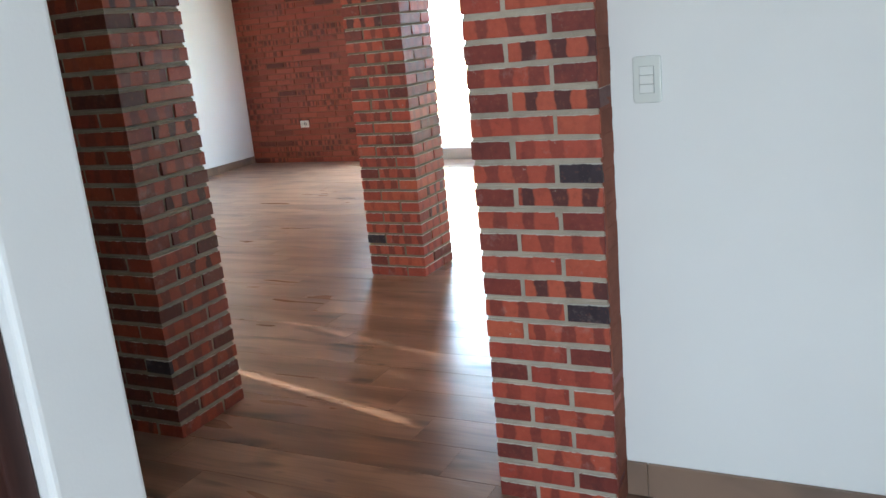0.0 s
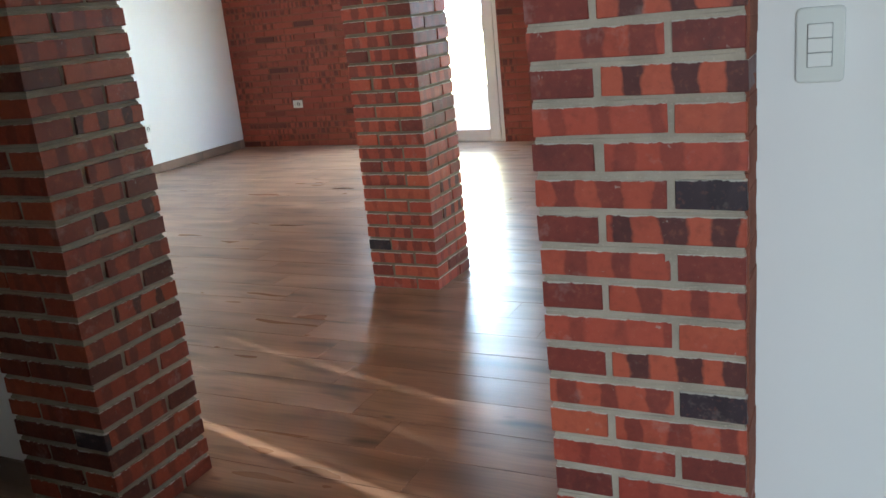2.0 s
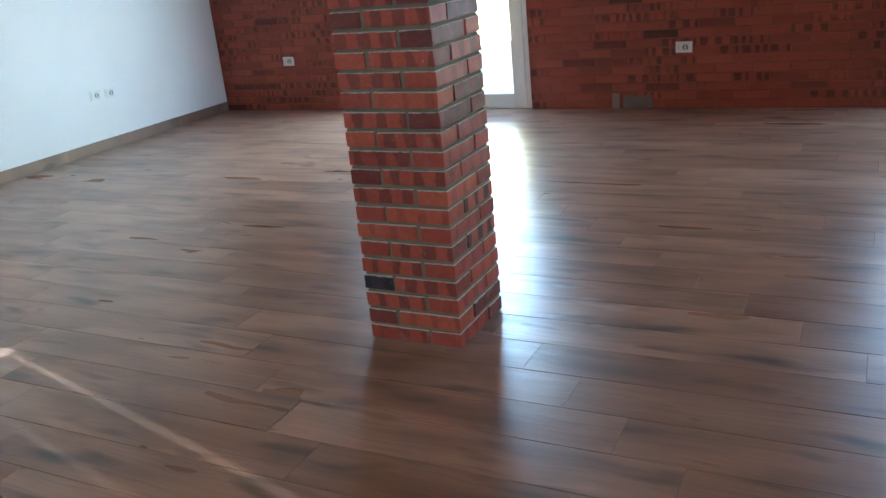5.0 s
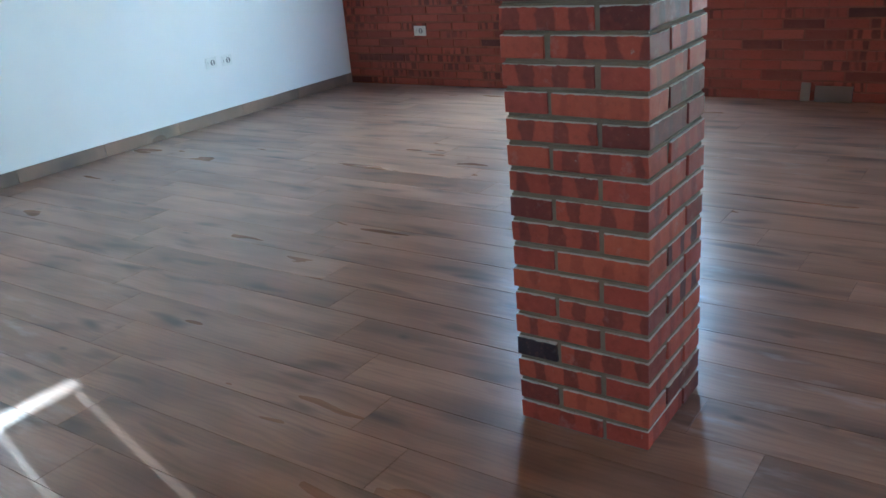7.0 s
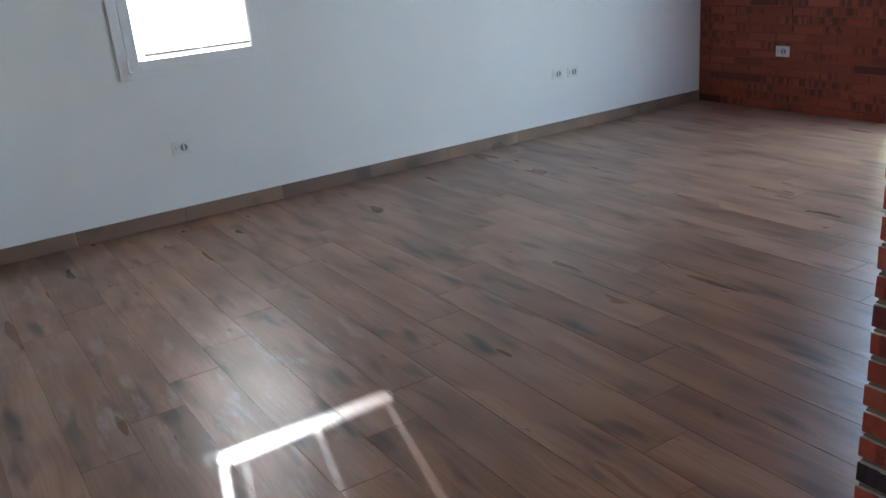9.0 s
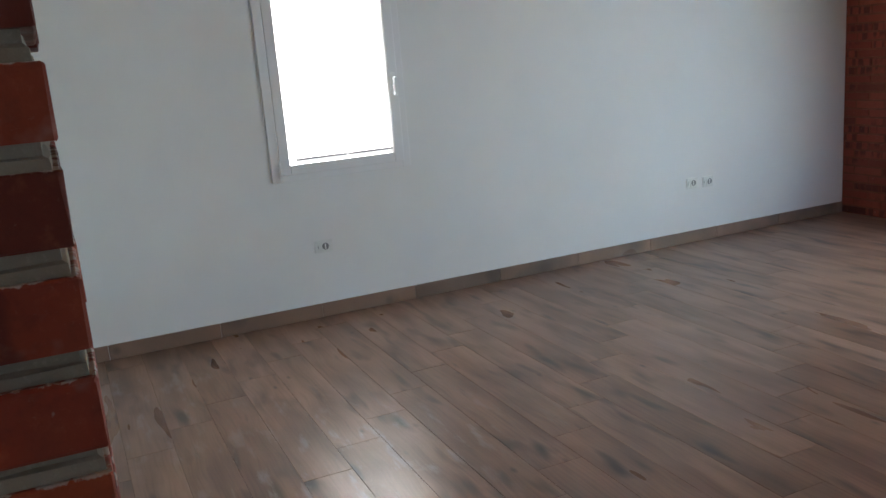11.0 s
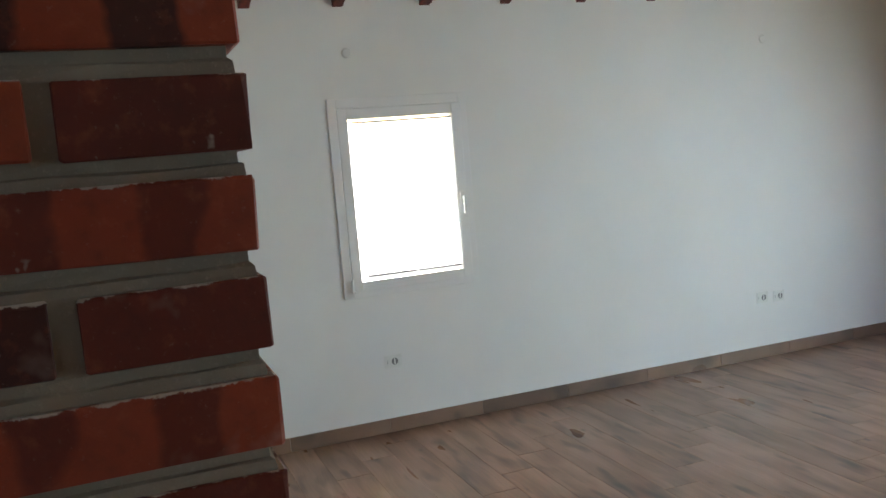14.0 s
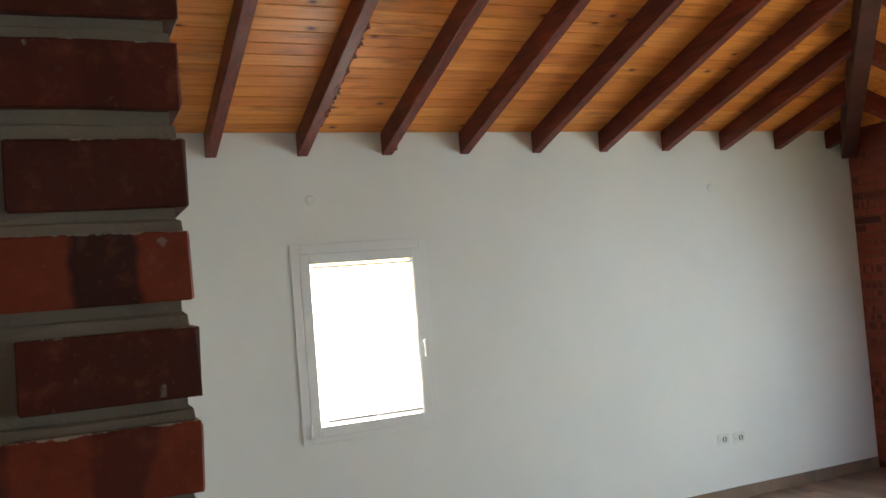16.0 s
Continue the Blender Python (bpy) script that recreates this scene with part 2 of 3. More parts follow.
    scuff = n.math("MULTIPLY", patch, n.ramp(n.noise(n.mapped(ground, (2.2, 9.0, 1)), 1.6, 4.0, 0.6), [(0.55, 0.0), (0.68, 1.0)]))
    colour = n.mix(colour, (0.46, 0.44, 0.42), n.math("MULTIPLY", scuff, 0.4))
    n.bump(n.math("ADD", n.math("MULTIPLY", grain, 0.5), n.math("MULTIPLY", flow, 0.5)), 0.05, 0.001)
    return n.done(colour, n.math("ADD", n.ramp(flow, [(0.3, 0.27), (0.8, 0.33)]), n.math("MULTIPLY", dust, 0.10)), spec=0.5)


def pine_material(name):
    n = Nodes(name)
    pick = n.add("NewGeometry").outputs["Random Per Island"]
    shift = n.add("CombineXYZ")
    n.put(shift.inputs[1], n.math("MULTIPLY", pick, 71.0))
    at = n.mapped(n.coords(), offset=shift.outputs[0])
    grain = n.noise(n.mapped(at, (60.0, 2.2, 60.0)), 1.0, 5.0, 0.6)
    cloud = n.noise(n.mapped(at, (9.0, 1.8, 9.0)), 1.3, 3.0)
    knots = n.add("TexVoronoi")
    n.put(knots.inputs["Vector"], n.mapped(at, (9.0, 5.0, 9.0)))
    knots.voronoi_dimensions = "2D"
    knots.inputs["Scale"].default_value = 0.55
    tint = n.ramp(pick, [(0.0, (0.60, 0.190, 0.032)), (0.5, (0.68, 0.238, 0.043)), (1.0, (0.75, 0.295, 0.062))])
    colour = n.mix(tint, (0.40, 0.125, 0.028), n.ramp(grain, [(0.45, 0.0), (0.72, 0.75)]))
    colour = n.mix(colour, (0.26, 0.070, 0.018), n.ramp(cloud, [(0.56, 0.0), (0.74, 0.75)]))
    ring_at = n.math("ADD", knots.outputs["Distance"], n.math("MULTIPLY", n.noise(at, 30.0, 2.0), 0.05))
    cell = n.add("SeparateXYZ")
    n.put(cell.inputs[0], knots.outputs["Color"])
    chosen = n.math("GREATER_THAN", cell.outputs[0], 0.5)
    colour = n.mix(colour, (0.30, 0.09, 0.02), n.math("MULTIPLY", chosen, n.ramp(ring_at, [(0.075, 0.7), (0.15, 0.0)])))
    colour = n.mix(colour, (0.075, 0.022, 0.010), n.math("MULTIPLY", chosen, n.ramp(ring_at, [(0.055, 0.95), (0.085, 0.0)])))
    n.bump(grain, 0.1, 0.001)
    return n.done(colour, 0.42, spec=0.3)


def varnish_material(name, light, deep, stretch):
    n = Nodes(name)
    at = n.coords()
    grain, cloud = n.noise(n.mapped(at, stretch), 1.0, 6.0, 0.6), n.noise(at, 3.5, 3.0)
    colour = n.mix(light, deep, n.ramp(grain, [(0.35, 0.0), (0.7, 1.0)]))
    colour = n.mix(colour, deep, n.ramp(cloud, [(0.45, 0.0), (0.75, 0.6)]))
    n.bump(grain, 0.25, 0.0015)
    return n.done(colour, n.ramp(cloud, [(0.3, 0.38), (0.7, 0.55)]), spec=0.4)


def plain_material(name, colour, rough, metal=0.0, spec=0.5):
    n = Nodes(name)
    at = n.coords()
    soft = n.noise(at, 14.0, 3.0)
    n.bump(n.noise(at, 90.0, 2.0), 0.03, 0.001)
    return n.done(n.mix(colour, tuple(c * 0.93 for c in colour), soft), n.math("ADD", rough - 0.03, n.math("MULTIPLY", soft, 0.06)), metal, spec)


def glass_material():
    n = Nodes("glass")
    n.bsdf.inputs["Transmission Weight"].default_value = 1.0
    n.bsdf.inputs["IOR"].default_value = 1.45
    return n.done((1.0, 1.0, 1.0), 0.0)


def blind_material():
    n = Nodes("blind_fabric")
    out = n.tree.nodes["Material Output"]
    through_cloth, front = n.add("BsdfTranslucent"), n.add("BsdfDiffuse")
    weave = n.noise(n.mapped(n.coords(), (1, 60, 400)), 8.0, 2.0)
    through_cloth.inputs[0].default_value = (0.92, 0.92, 0.91, 1)
    n.put(front.inputs[0], n.mix((0.82, 0.81, 0.79), (0.74, 0.73, 0.70), weave))
    both = n.add("MixShader")
    both.inputs[0].default_value = 0.88
    n.tree.links.new(front.outputs[0], both.inputs[1])
    n.tree.links.new(through_cloth.outputs[0], both.inputs[2])
    n.tree.links.new(both.outputs[0], out.inputs["Surface"])
    return n.mat


BRICKS = {firing: brick_material("brick_" + firing, firing) for firing in FIRINGS}
# same firings a third darker: the left pier's shade put into the colour
SHADED_BRICKS = {firing: brick_material("shaded_brick_" + firing, firing, 0.33) for firing in FIRINGS}
BRICK_WALL = wall_brick_material("brick_wall_piece")
BRICK_WALL_JOINED = wall_brick_material("brick_wall_joined", joined=True)
MORTAR = mortar_material("mortar_grey", (0.43, 0.37, 0.295))
MORTAR_BROWN = mortar_material("mortar_brown", (0.25, 0.195, 0.14))
# joint mortar toned down for the left pier's shade
MORTAR_SHADED = mortar_material("mortar_shaded", (0.30, 0.265, 0.21))
MORTAR_RED = mortar_material("mortar_stained", (0.26, 0.095, 0.062))
PLASTER = plaster_material("plaster_white", (0.80, 0.80, 0.78))
PLANK = plank_material("plank_tile")
PLANK_JOINED = plank_material("plank_tile_joined", joined=True)
SKIRTING = plank_material("skirting_tile", tone=0.95, grey=0.30)
OFFCUT = plank_material("offcut_tile", tone=0.5)
GROUT = mortar_material("floor_grout", (0.19, 0.12, 0.08))
PINE = pine_material("pine_boards")
RAFTER = varnish_material("rafter_varnish", (0.19, 0.026, 0.013), (0.055, 0.009, 0.007), (2.5, 40, 40))
HIP = varnish_material("hip_varnish", (0.075, 0.018, 0.012), (0.03, 0.008, 0.007), (25, 25, 25))
DOOR_WOOD = varnish_material("door_dark_wood", (0.05, 0.018, 0.014), (0.022, 0.009, 0.008), (40, 40, 2.5))
PVC = plain_material("white_pvc", (0.80, 0.80, 0.79), 0.33)
PLASTIC = plain_material("socket_plastic", (0.74, 0.75, 0.72), 0.28)
PLATE = plain_material("switch_plate_plastic", (0.70, 0.725, 0.68), 0.20)
KEY = plain_material("switch_key_plastic", (0.76, 0.775, 0.74), 0.22)
KEY_GAP = plain_material("switch_joint_grey", (0.34, 0.35, 0.33), 0.5)
WELL = plain_material("socket_well_grey", (0.20, 0.21, 0.21), 0.45)
RAIL = plain_material("blind_rail_grey", (0.16, 0.155, 0.15), 0.5)
STEEL = plain_material("steel", (0.55, 0.55, 0.54), 0.3, 0.9)
EARTH = mortar_material("pale_paving", (0.42, 0.39, 0.34))
GLASS = glass_material()
BLIND = blind_material()


# ---------------------------------------------------------------- building helpers
def box(bm, lo, hi, bevel=0.0, segments=1):
    """Adds a box between two corners, with its edges rounded off."""
    mid = [(a + b) / 2 for a, b in zip(lo, hi)]
    size = [max(abs(b - a), 1e-4) for a, b in zip(lo, hi)]
    made = bmesh.ops.create_cube(bm, size=1, matrix=Matrix.Translation(mid) @ Matrix.Diagonal((*size, 1)))
    if bevel:
        edges = list({e for v in made["verts"] for e in v.link_edges})
        bmesh.ops.bevel(bm, geom=edges, offset=bevel, segments=segments, profile=0.5, affect="EDGES", clamp_overlap=True)
    return bm


def boxes(*pairs, bevel=0.0, segments=1):
    bm = bmesh.new()
    for lo, hi in pairs:
        box(bm, lo, hi, bevel, segments)
    return bm


def mesh_of(name, bm, material):
    mesh = bpy.data.meshes.new(name)
    bm.to_mesh(mesh)
    bm.free()
    mesh.materials.append(material)
    return mesh


def part(name, bm, material, parent=None, label=""):
    ob = new(name, mesh_of(name, bm, material))
    ob.parent = parent
    return tagged(ob, label)


def structure(name, bm, material, label, category):
    return tagged(part(name, bm, material), label, category, kind="structure")


def thing(name, at, label, category, group="", turn=0.0):
    """An Empty at a thing's base, which carries its parts."""
    ob = new(name)
    ob.matrix_world = pose(*at, 0, 0, turn)
    return tagged(ob, label, category, group)


def cylinder(bm, radius, depth, m, segments=24, top=None):
    bmesh.ops.create_cone(bm, cap_ends=True, segments=segments, radius1=radius, radius2=top if top is not None else radius, depth=depth, matrix=m)
    return bm


def solid(name, verts, faces, material, parent=None):
    mesh = bpy.data.meshes.new(name)
    mesh.from_pydata(verts, [], faces)
    mesh.materials.append(material)
    ob = new(name, mesh)
    ob.parent = parent
    return ob


# ---------------------------------------------------------------- plan
WEST, EAST, NORTH, SOUTH = -6.418, 1.69, 8.010, -2.1
EAVES, SLOPE, RIDGE_X = 2.62, math.tan(radians(18.4)), -2.37
HALL_N = 2.212                       # plaster face of the hall's north wall
RUN = RIDGE_X - WEST
RIDGE_Z = EAVES + SLOPE * RUN


def roof_z(x, y):
    west, north, east = x - WEST, NORTH - y, EAST - x
    return EAVES + SLOPE * min(west, north, east)


# outside ground
structure("ground", boxes(((-60, -60, -0.45), (60, 60, -0.15))), EARTH, "pale sunlit paving around the house", "ground")

# west wall with the window opening
WIN = (3.538, 4.378, 0.84, 1.962)
structure("wall_west", boxes(
    ((WEST - 0.16, SOUTH, -0.1), (WEST, WIN[0], 2.75)), ((WEST - 0.16, WIN[1], -0.1), (WEST, NORTH + 0.2, 2.75)),
    ((WEST - 0.16, WIN[0], -0.1), (WEST, WIN[1], WIN[2])), ((WEST - 0.16, WIN[0], WIN[3]), (WEST, WIN[1], 2.75))),
    PLASTER, "smooth white plastered wall with one small window", "wall")

# north wall core with the double-door opening; bricks are laid on it further down
DOOR = (-4.84, -3.395, 0.0, 2.12)
DOOR_B = (-0.9, 0.8)
wall_north = structure("wall_north", boxes(
    ((WEST, NORTH + 0.006, -0.1), (DOOR[0], NORTH + 0.44, 2.75)), ((DOOR[1], NORTH + 0.006, -0.1), (DOOR_B[0], NORTH + 0.44, 2.75)),
    ((DOOR_B[1], NORTH + 0.006, -0.1), (EAST, NORTH + 0.44, 2.75)),
    ((DOOR[0], NORTH + 0.006, DOOR[3]), (DOOR[1], NORTH + 0.44, 2.75)), ((DOOR[0], NORTH + 0.006, -0.1), (DOOR[1], NORTH + 0.44, -0.02)),
    ((DOOR_B[0], NORTH + 0.006, DOOR[3]), (DOOR_B[1], NORTH + 0.44, 2.75)), ((DOOR_B[0], NORTH + 0.006, -0.1), (DOOR_B[1], NORTH + 0.44, -0.02))),
    MORTAR_RED, "exposed red brick wall with thin stained joints", "wall")

# east wall
structure("wall_east", boxes(((EAST, SOUTH, -0.1), (EAST + 0.2, NORTH + 0.44, 2.75))), PLASTER, "white plastered wall", "wall")

# south wall of the hall with its glazed opening
SDOOR = (-0.15, 1.50, 2.15)
structure("wall_south", boxes(
    ((WEST - 0.16, SOUTH - 0.2, -0.1), (SDOOR[0], SOUTH, 2.75)), ((SDOOR[1], SOUTH - 0.2, -0.1), (EAST + 0.2, SOUTH, 2.75)),
    ((SDOOR[0], SOUTH - 0.2, SDOOR[2]), (SDOOR[1], SOUTH, 2.75)), ((SDOOR[0], SOUTH - 0.2, -0.1), (SDOOR[1], SOUTH, -0.02))),
    PLASTER, "white plastered wall", "wall")

# walls either side of the brick opening, and the wall above it up to the roof
LP, RP, CP = (-2.518, 2.108), (-0.929, 2.099), (-2.527, 4.082)
SIDE = 0.35
structure("wall_hall_east", boxes(((RP[0] + SIDE - 0.012, HALL_N, -0.05), (EAST, HALL_N + 0.2, 2.6))), PLASTER, "smooth white plastered wall beside the brick pier", "wall")
structure("wall_hall_west", boxes(((WEST, HALL_N, -0.05), (LP[0] + 0.012, HALL_N + 0.135, 2.6))), PLASTER, "white plastered wall in shade", "wall")
over = bmesh.new()
corners = [(WEST, 2.6), (EAST, 2.6), (EAST, EAVES + 0.05), (RIDGE_X, RIDGE_Z + 0.05), (WEST, EAVES + 0.05)]
front = [over.verts.new((x, HALL_N, z)) for x, z in corners]
rear = [over.verts.new((x, HALL_N + 0.2, z)) for x, z in corners]
over.faces.new(front)
over.faces.new(rear[::-1])
for i in range(5):
    over.faces.new((front[i], rear[i], rear[(i + 1) % 5], front[(i + 1) % 5]))
bmesh.ops.recalc_face_normals(over, faces=over.faces)
structure("wall_above_opening", over, PLASTER, "white plastered wall above the opening", "wall")

# stub wall that ends beside the start of the walk
structure("wall_stub", boxes(((-6.1, 0.805, -0.05), (-1.086, 0.980, 2.6)), bevel=0.012, segments=3), PLASTER, "end of a white plastered partition wall", "wall")
structure("wall_passage_end", boxes(((-6.1, 0.985, -0.05), (-5.95, HALL_N - 0.004, 2.6))), PLASTER, "white plastered wall in shade", "wall")

# hall ceiling
structure("ceiling_hall", boxes(((WEST, SOUTH, 2.6), (EAST, HALL_N - 0.003, 2.72))), PLASTER, "flat white ceiling", "ceiling")


# boarded hip ceiling over the large room
def ceiling_boards():
    verts, faces = [], []
    step, gap, thick = 0.092, 0.006, 0.016

    def board(corners):
        base = len(verts)
        verts.extend(corners)
        verts.extend((x, y, z + thick) for x, y, z in corners)
        for quad in ((3, 2, 1, 0), (0, 1, 5, 4), (1, 2, 6, 5), (2, 3, 7, 6), (3, 0, 4, 7)):
            faces.append(tuple(base + i for i in quad))

    count = int(RUN / step) + 1
    for i in range(count):
        a, b = i * step + gap / 2, min((i + 1) * step - gap / 2, RUN)
        if b <= a:
            continue
        za, zb = EAVES + SLOPE * a, EAVES + SLOPE * b
        board([(WEST + a, HALL_N + 0.2, za), (WEST + b, HALL_N + 0.2, zb), (WEST + b, NORTH - b, zb), (WEST + a, NORTH - a, za)])
        board([(EAST - a, NORTH - a, za), (EAST - b, NORTH - b, zb), (EAST - b, HALL_N + 0.2, zb), (EAST - a, HALL_N + 0.2, za)])
        board([(WEST + a, NORTH - a, za), (WEST + b, NORTH - b, zb), (EAST - b, NORTH - b, zb), (EAST - a, NORTH - a, za)])
    return solid("ceiling", verts, faces, PINE)


tagged(ceiling_boards(), "varnished honey-coloured pine board ceiling under a hip roof", "ceiling", kind="structure")
apex = (RIDGE_X, NORTH - RUN, RIDGE_Z)
UP = 0.02
deck_v = [(WEST - 0.3, SOUTH - 0.3, EAVES + UP - 0.3 * SLOPE), (WEST - 0.3, NORTH + 0.3, EAVES + UP - 0.3 * SLOPE), (EAST + 0.3, NORTH + 0.3, EAVES + UP - 0.3 * SLOPE),
          (EAST + 0.3, SOUTH - 0.3, EAVES + UP - 0.3 * SLOPE), (apex[0], apex[1], apex[2] + UP), (apex[0], SOUTH - 0.3, apex[2] + UP)]
deck = solid("roof", deck_v, [(0, 1, 4, 5), (1, 2, 4), (2, 3, 5, 4), (0, 5, 3)], GROUT)
tagged(deck, "roof deck above the pine boards", "roof", kind="structure")
thicken = deck.modifiers.new("thickness", "SOLIDIFY")
thicken.thickness, thicken.offset = 0.12, -1.0


# ---------------------------------------------------------------- rafters
def beam_between(lower, upper, width, depth, bevel=0.004):
    """A beam whose top runs from one point to another, its sides upright."""
    a, b = Vector(lower), Vector(upper)
    flat = Vector((b.x - a.x, b.y - a.y, 0)).normalized()
    side = Vector((-flat.y, flat.x, 0)) * width / 2
    down = Vector((0, 0, -depth))
    bm = bmesh.new()
    ends = [[bm.verts.new(p) for p in (e + side, e - side, e - side + down, e + side + down)] for e in (a, b)]
    bm.faces.new(ends[0])
    bm.faces.new(ends[1][::-1])
    for i in range(4):
        bm.faces.new((ends[0][i], ends[1][i], ends[1][(i + 1) % 4], ends[0][(i + 1) % 4]))
    bmesh.ops.recalc_face_normals(bm, faces=bm.faces)
    bmesh.ops.bevel(bm, geom=list(bm.edges), offset=bevel, segments=2, profile=0.5, affect="EDGES")
    return bm


rafters = []
for i in range(-1, 10):
    y = 3.139 + 0.5195 * i
    run = min(RUN, NORTH - y) - 0.03
    rafters.append((part("rafter", beam_between((WEST - 0.004, y, EAVES - 0.003), (WEST + run, y, EAVES + SLOPE * run - 0.003), 0.062, 0.136), RAFTER), y))
    tagged(rafters[-1][0], "dark red varnished timber rafter under pine boards", "rafter", "rafters of the west slope")
def splinters(count, start, step, size, seed):
    """Torn slivers of wood along a line."""
    pick, bm = random.Random(seed), bmesh.new()
    for i in range(count):
        at = Vector(start) + Vector(step) * (i + pick.uniform(-0.3, 0.3))
        turn = pose(*at, pick.uniform(-25, 25), pick.uniform(-35, 5), pick.uniform(-25, 25))
        bmesh.ops.create_cone(bm, cap_ends=True, segments=5, radius1=size * pick.uniform(0.5, 1.0), radius2=size * 0.15, depth=size * pick.uniform(2.5, 5.0),
                              matrix=turn @ pose(0, 0, 0, 0, 90, 0) @ Matrix.Diagonal((0.6, 1.0, 1.0, 1.0)))
    return bm


for rafter, count, from_run, to_run in ((rafters[2], 26, 0.35, 1.25), (rafters[3], 9, 0.01, 0.10)):
    y, z = rafter[1] + 0.031, EAVES - 0.136
    step = (to_run - from_run) / count
    torn = part("torn_edge", splinters(count, (WEST + from_run, y, z + SLOPE * from_run + 0.004), (step, 0, SLOPE * step), 0.015, count), RAFTER, rafter[0])
    tagged(torn, "splintered wood along the rafter's edge", kind="stuff")
for i in range(6):
    x = WEST + 0.62 + 0.52 * i
    run = min(RUN, x - WEST) - 0.03
    tagged(part("rafter", beam_between((x, NORTH + 0.004, EAVES - 0.003), (x, NORTH - run, EAVES + SLOPE * run - 0.003), 0.062, 0.136), RAFTER),
           "dark red varnished timber rafter under pine boards", "rafter", "rafters of the north slope")
tagged(part("hip_beam", beam_between((WEST + 0.02, NORTH - 0.02, EAVES), (apex[0] - 0.05, apex[1] + 0.05, apex[2] - 0.01), 0.10, 0.22), HIP),
       "heavy dark timber hip beam rising from the corner", "beam")


# ---------------------------------------------------------------- openings
def pane(name, lo, hi, parent):
    ob = part(name, boxes((lo, hi)), GLASS, parent)
    ob.visible_shadow = False
    return ob


def ring(lo, hi, width, bevel=0.004, axis="x"):
    """A rectangular frame in the plane across the axis, between two outer corners."""
    k = 1 if axis == "x" else 0
    def span(a0, a1, z0, z1):
        p, q = [lo[0], lo[1], z0], [hi[0], hi[1], z1]
        p[k], q[k] = a0, a1
        return tuple(p), tuple(q)
    a0, a1, z0, z1 = lo[k], hi[k], lo[2], hi[2]
    return boxes(span(a0, a0 + width, z0, z1), span(a1 - width, a1, z0, z1), span(a0 + width, a1 - width, z0, z0 + width), span(a0 + width, a1 - width, z1 - width, z1), bevel=bevel, segments=2)


# the small window: flat outer trim, sash, glass and a two-piece blind
window = tagged(new("window_1"), "small white window with a drawn two-piece white blind", "window", kind="structure")
window.matrix_world = pose(WEST, 3.958, 0.84)
def in_window(name, bm, material, label=""):
    ob = part(name, bm, material, window, label)
    ob.matrix_parent_inverse = window.matrix_world.inverted()
    return ob
in_window("trim", ring((WEST - 0.002, 3.539, 0.828), (WEST + 0.010, 4.386, 1.972), 0.052, 0.003), PVC)
in_window("window_frame", ring((WEST - 0.09, 3.539, 0.842), (WEST + 0.004, 4.377, 1.960), 0.062, 0.004), PVC)
in_window("sash", ring((WEST - 0.06, 3.591, 0.862), (WEST + 0.012, 4.348, 1.914), 0.060, 0.005), PVC)
glazing = pane("pane", (WEST - 0.035, 3.645, 0.915), (WEST - 0.029, 4.295, 1.860), window)
glazing.matrix_parent_inverse = window.matrix_world.inverted()
for y0, y1 in ((3.640, 3.689), (3.704, 3.7585), (3.761, 3.9985), (4.0015, 4.2440), (4.250, 4.286)):
    in_window("blind", boxes(((WEST + 0.004, y0, 0.924 if y0 < 3.66 else 0.952), (WEST + 0.0055, y1, 1.836))), BLIND, "white translucent blind glowing with sunlight")
for y0, y1 in ((3.690, 3.990), (4.008, 4.282)):
    in_window("bottom_rail", boxes(((WEST + 0.001, y0, 0.943), (WEST + 0.009, y1, 0.953)), bevel=0.0015), RAIL, "thin grey blind rail")
in_window("top_rail", boxes(((WEST + 0.001, 3.668, 1.829), (WEST + 0.009, 4.282, 1.839)), bevel=0.0015), RAIL, "thin grey blind rail")
handle = bmesh.new()
box(handle, (WEST + 0.010, 4.301, 1.315), (WEST + 0.020, 4.329, 1.385), 0.004, 2)
box(handle, (WEST + 0.018, 4.309, 1.340), (WEST + 0.058, 4.323, 1.356), 0.004, 2)
box(handle, (WEST + 0.040, 4.305, 1.255), (WEST + 0.062, 4.327, 1.362), 0.006, 2)
in_window("window_handle", handle, PVC, "white lever handle")
hinge = bmesh.new()
cylinder(hinge, 0.007, 0.075, pose(WEST + 0.020, 3.589, 0.90), 16)
box(hinge, (WEST + 0.008, 3.587, 0.862), (WEST + 0.030, 3.611, 0.872), 0.003)
in_window("hinge", hinge, PVC)

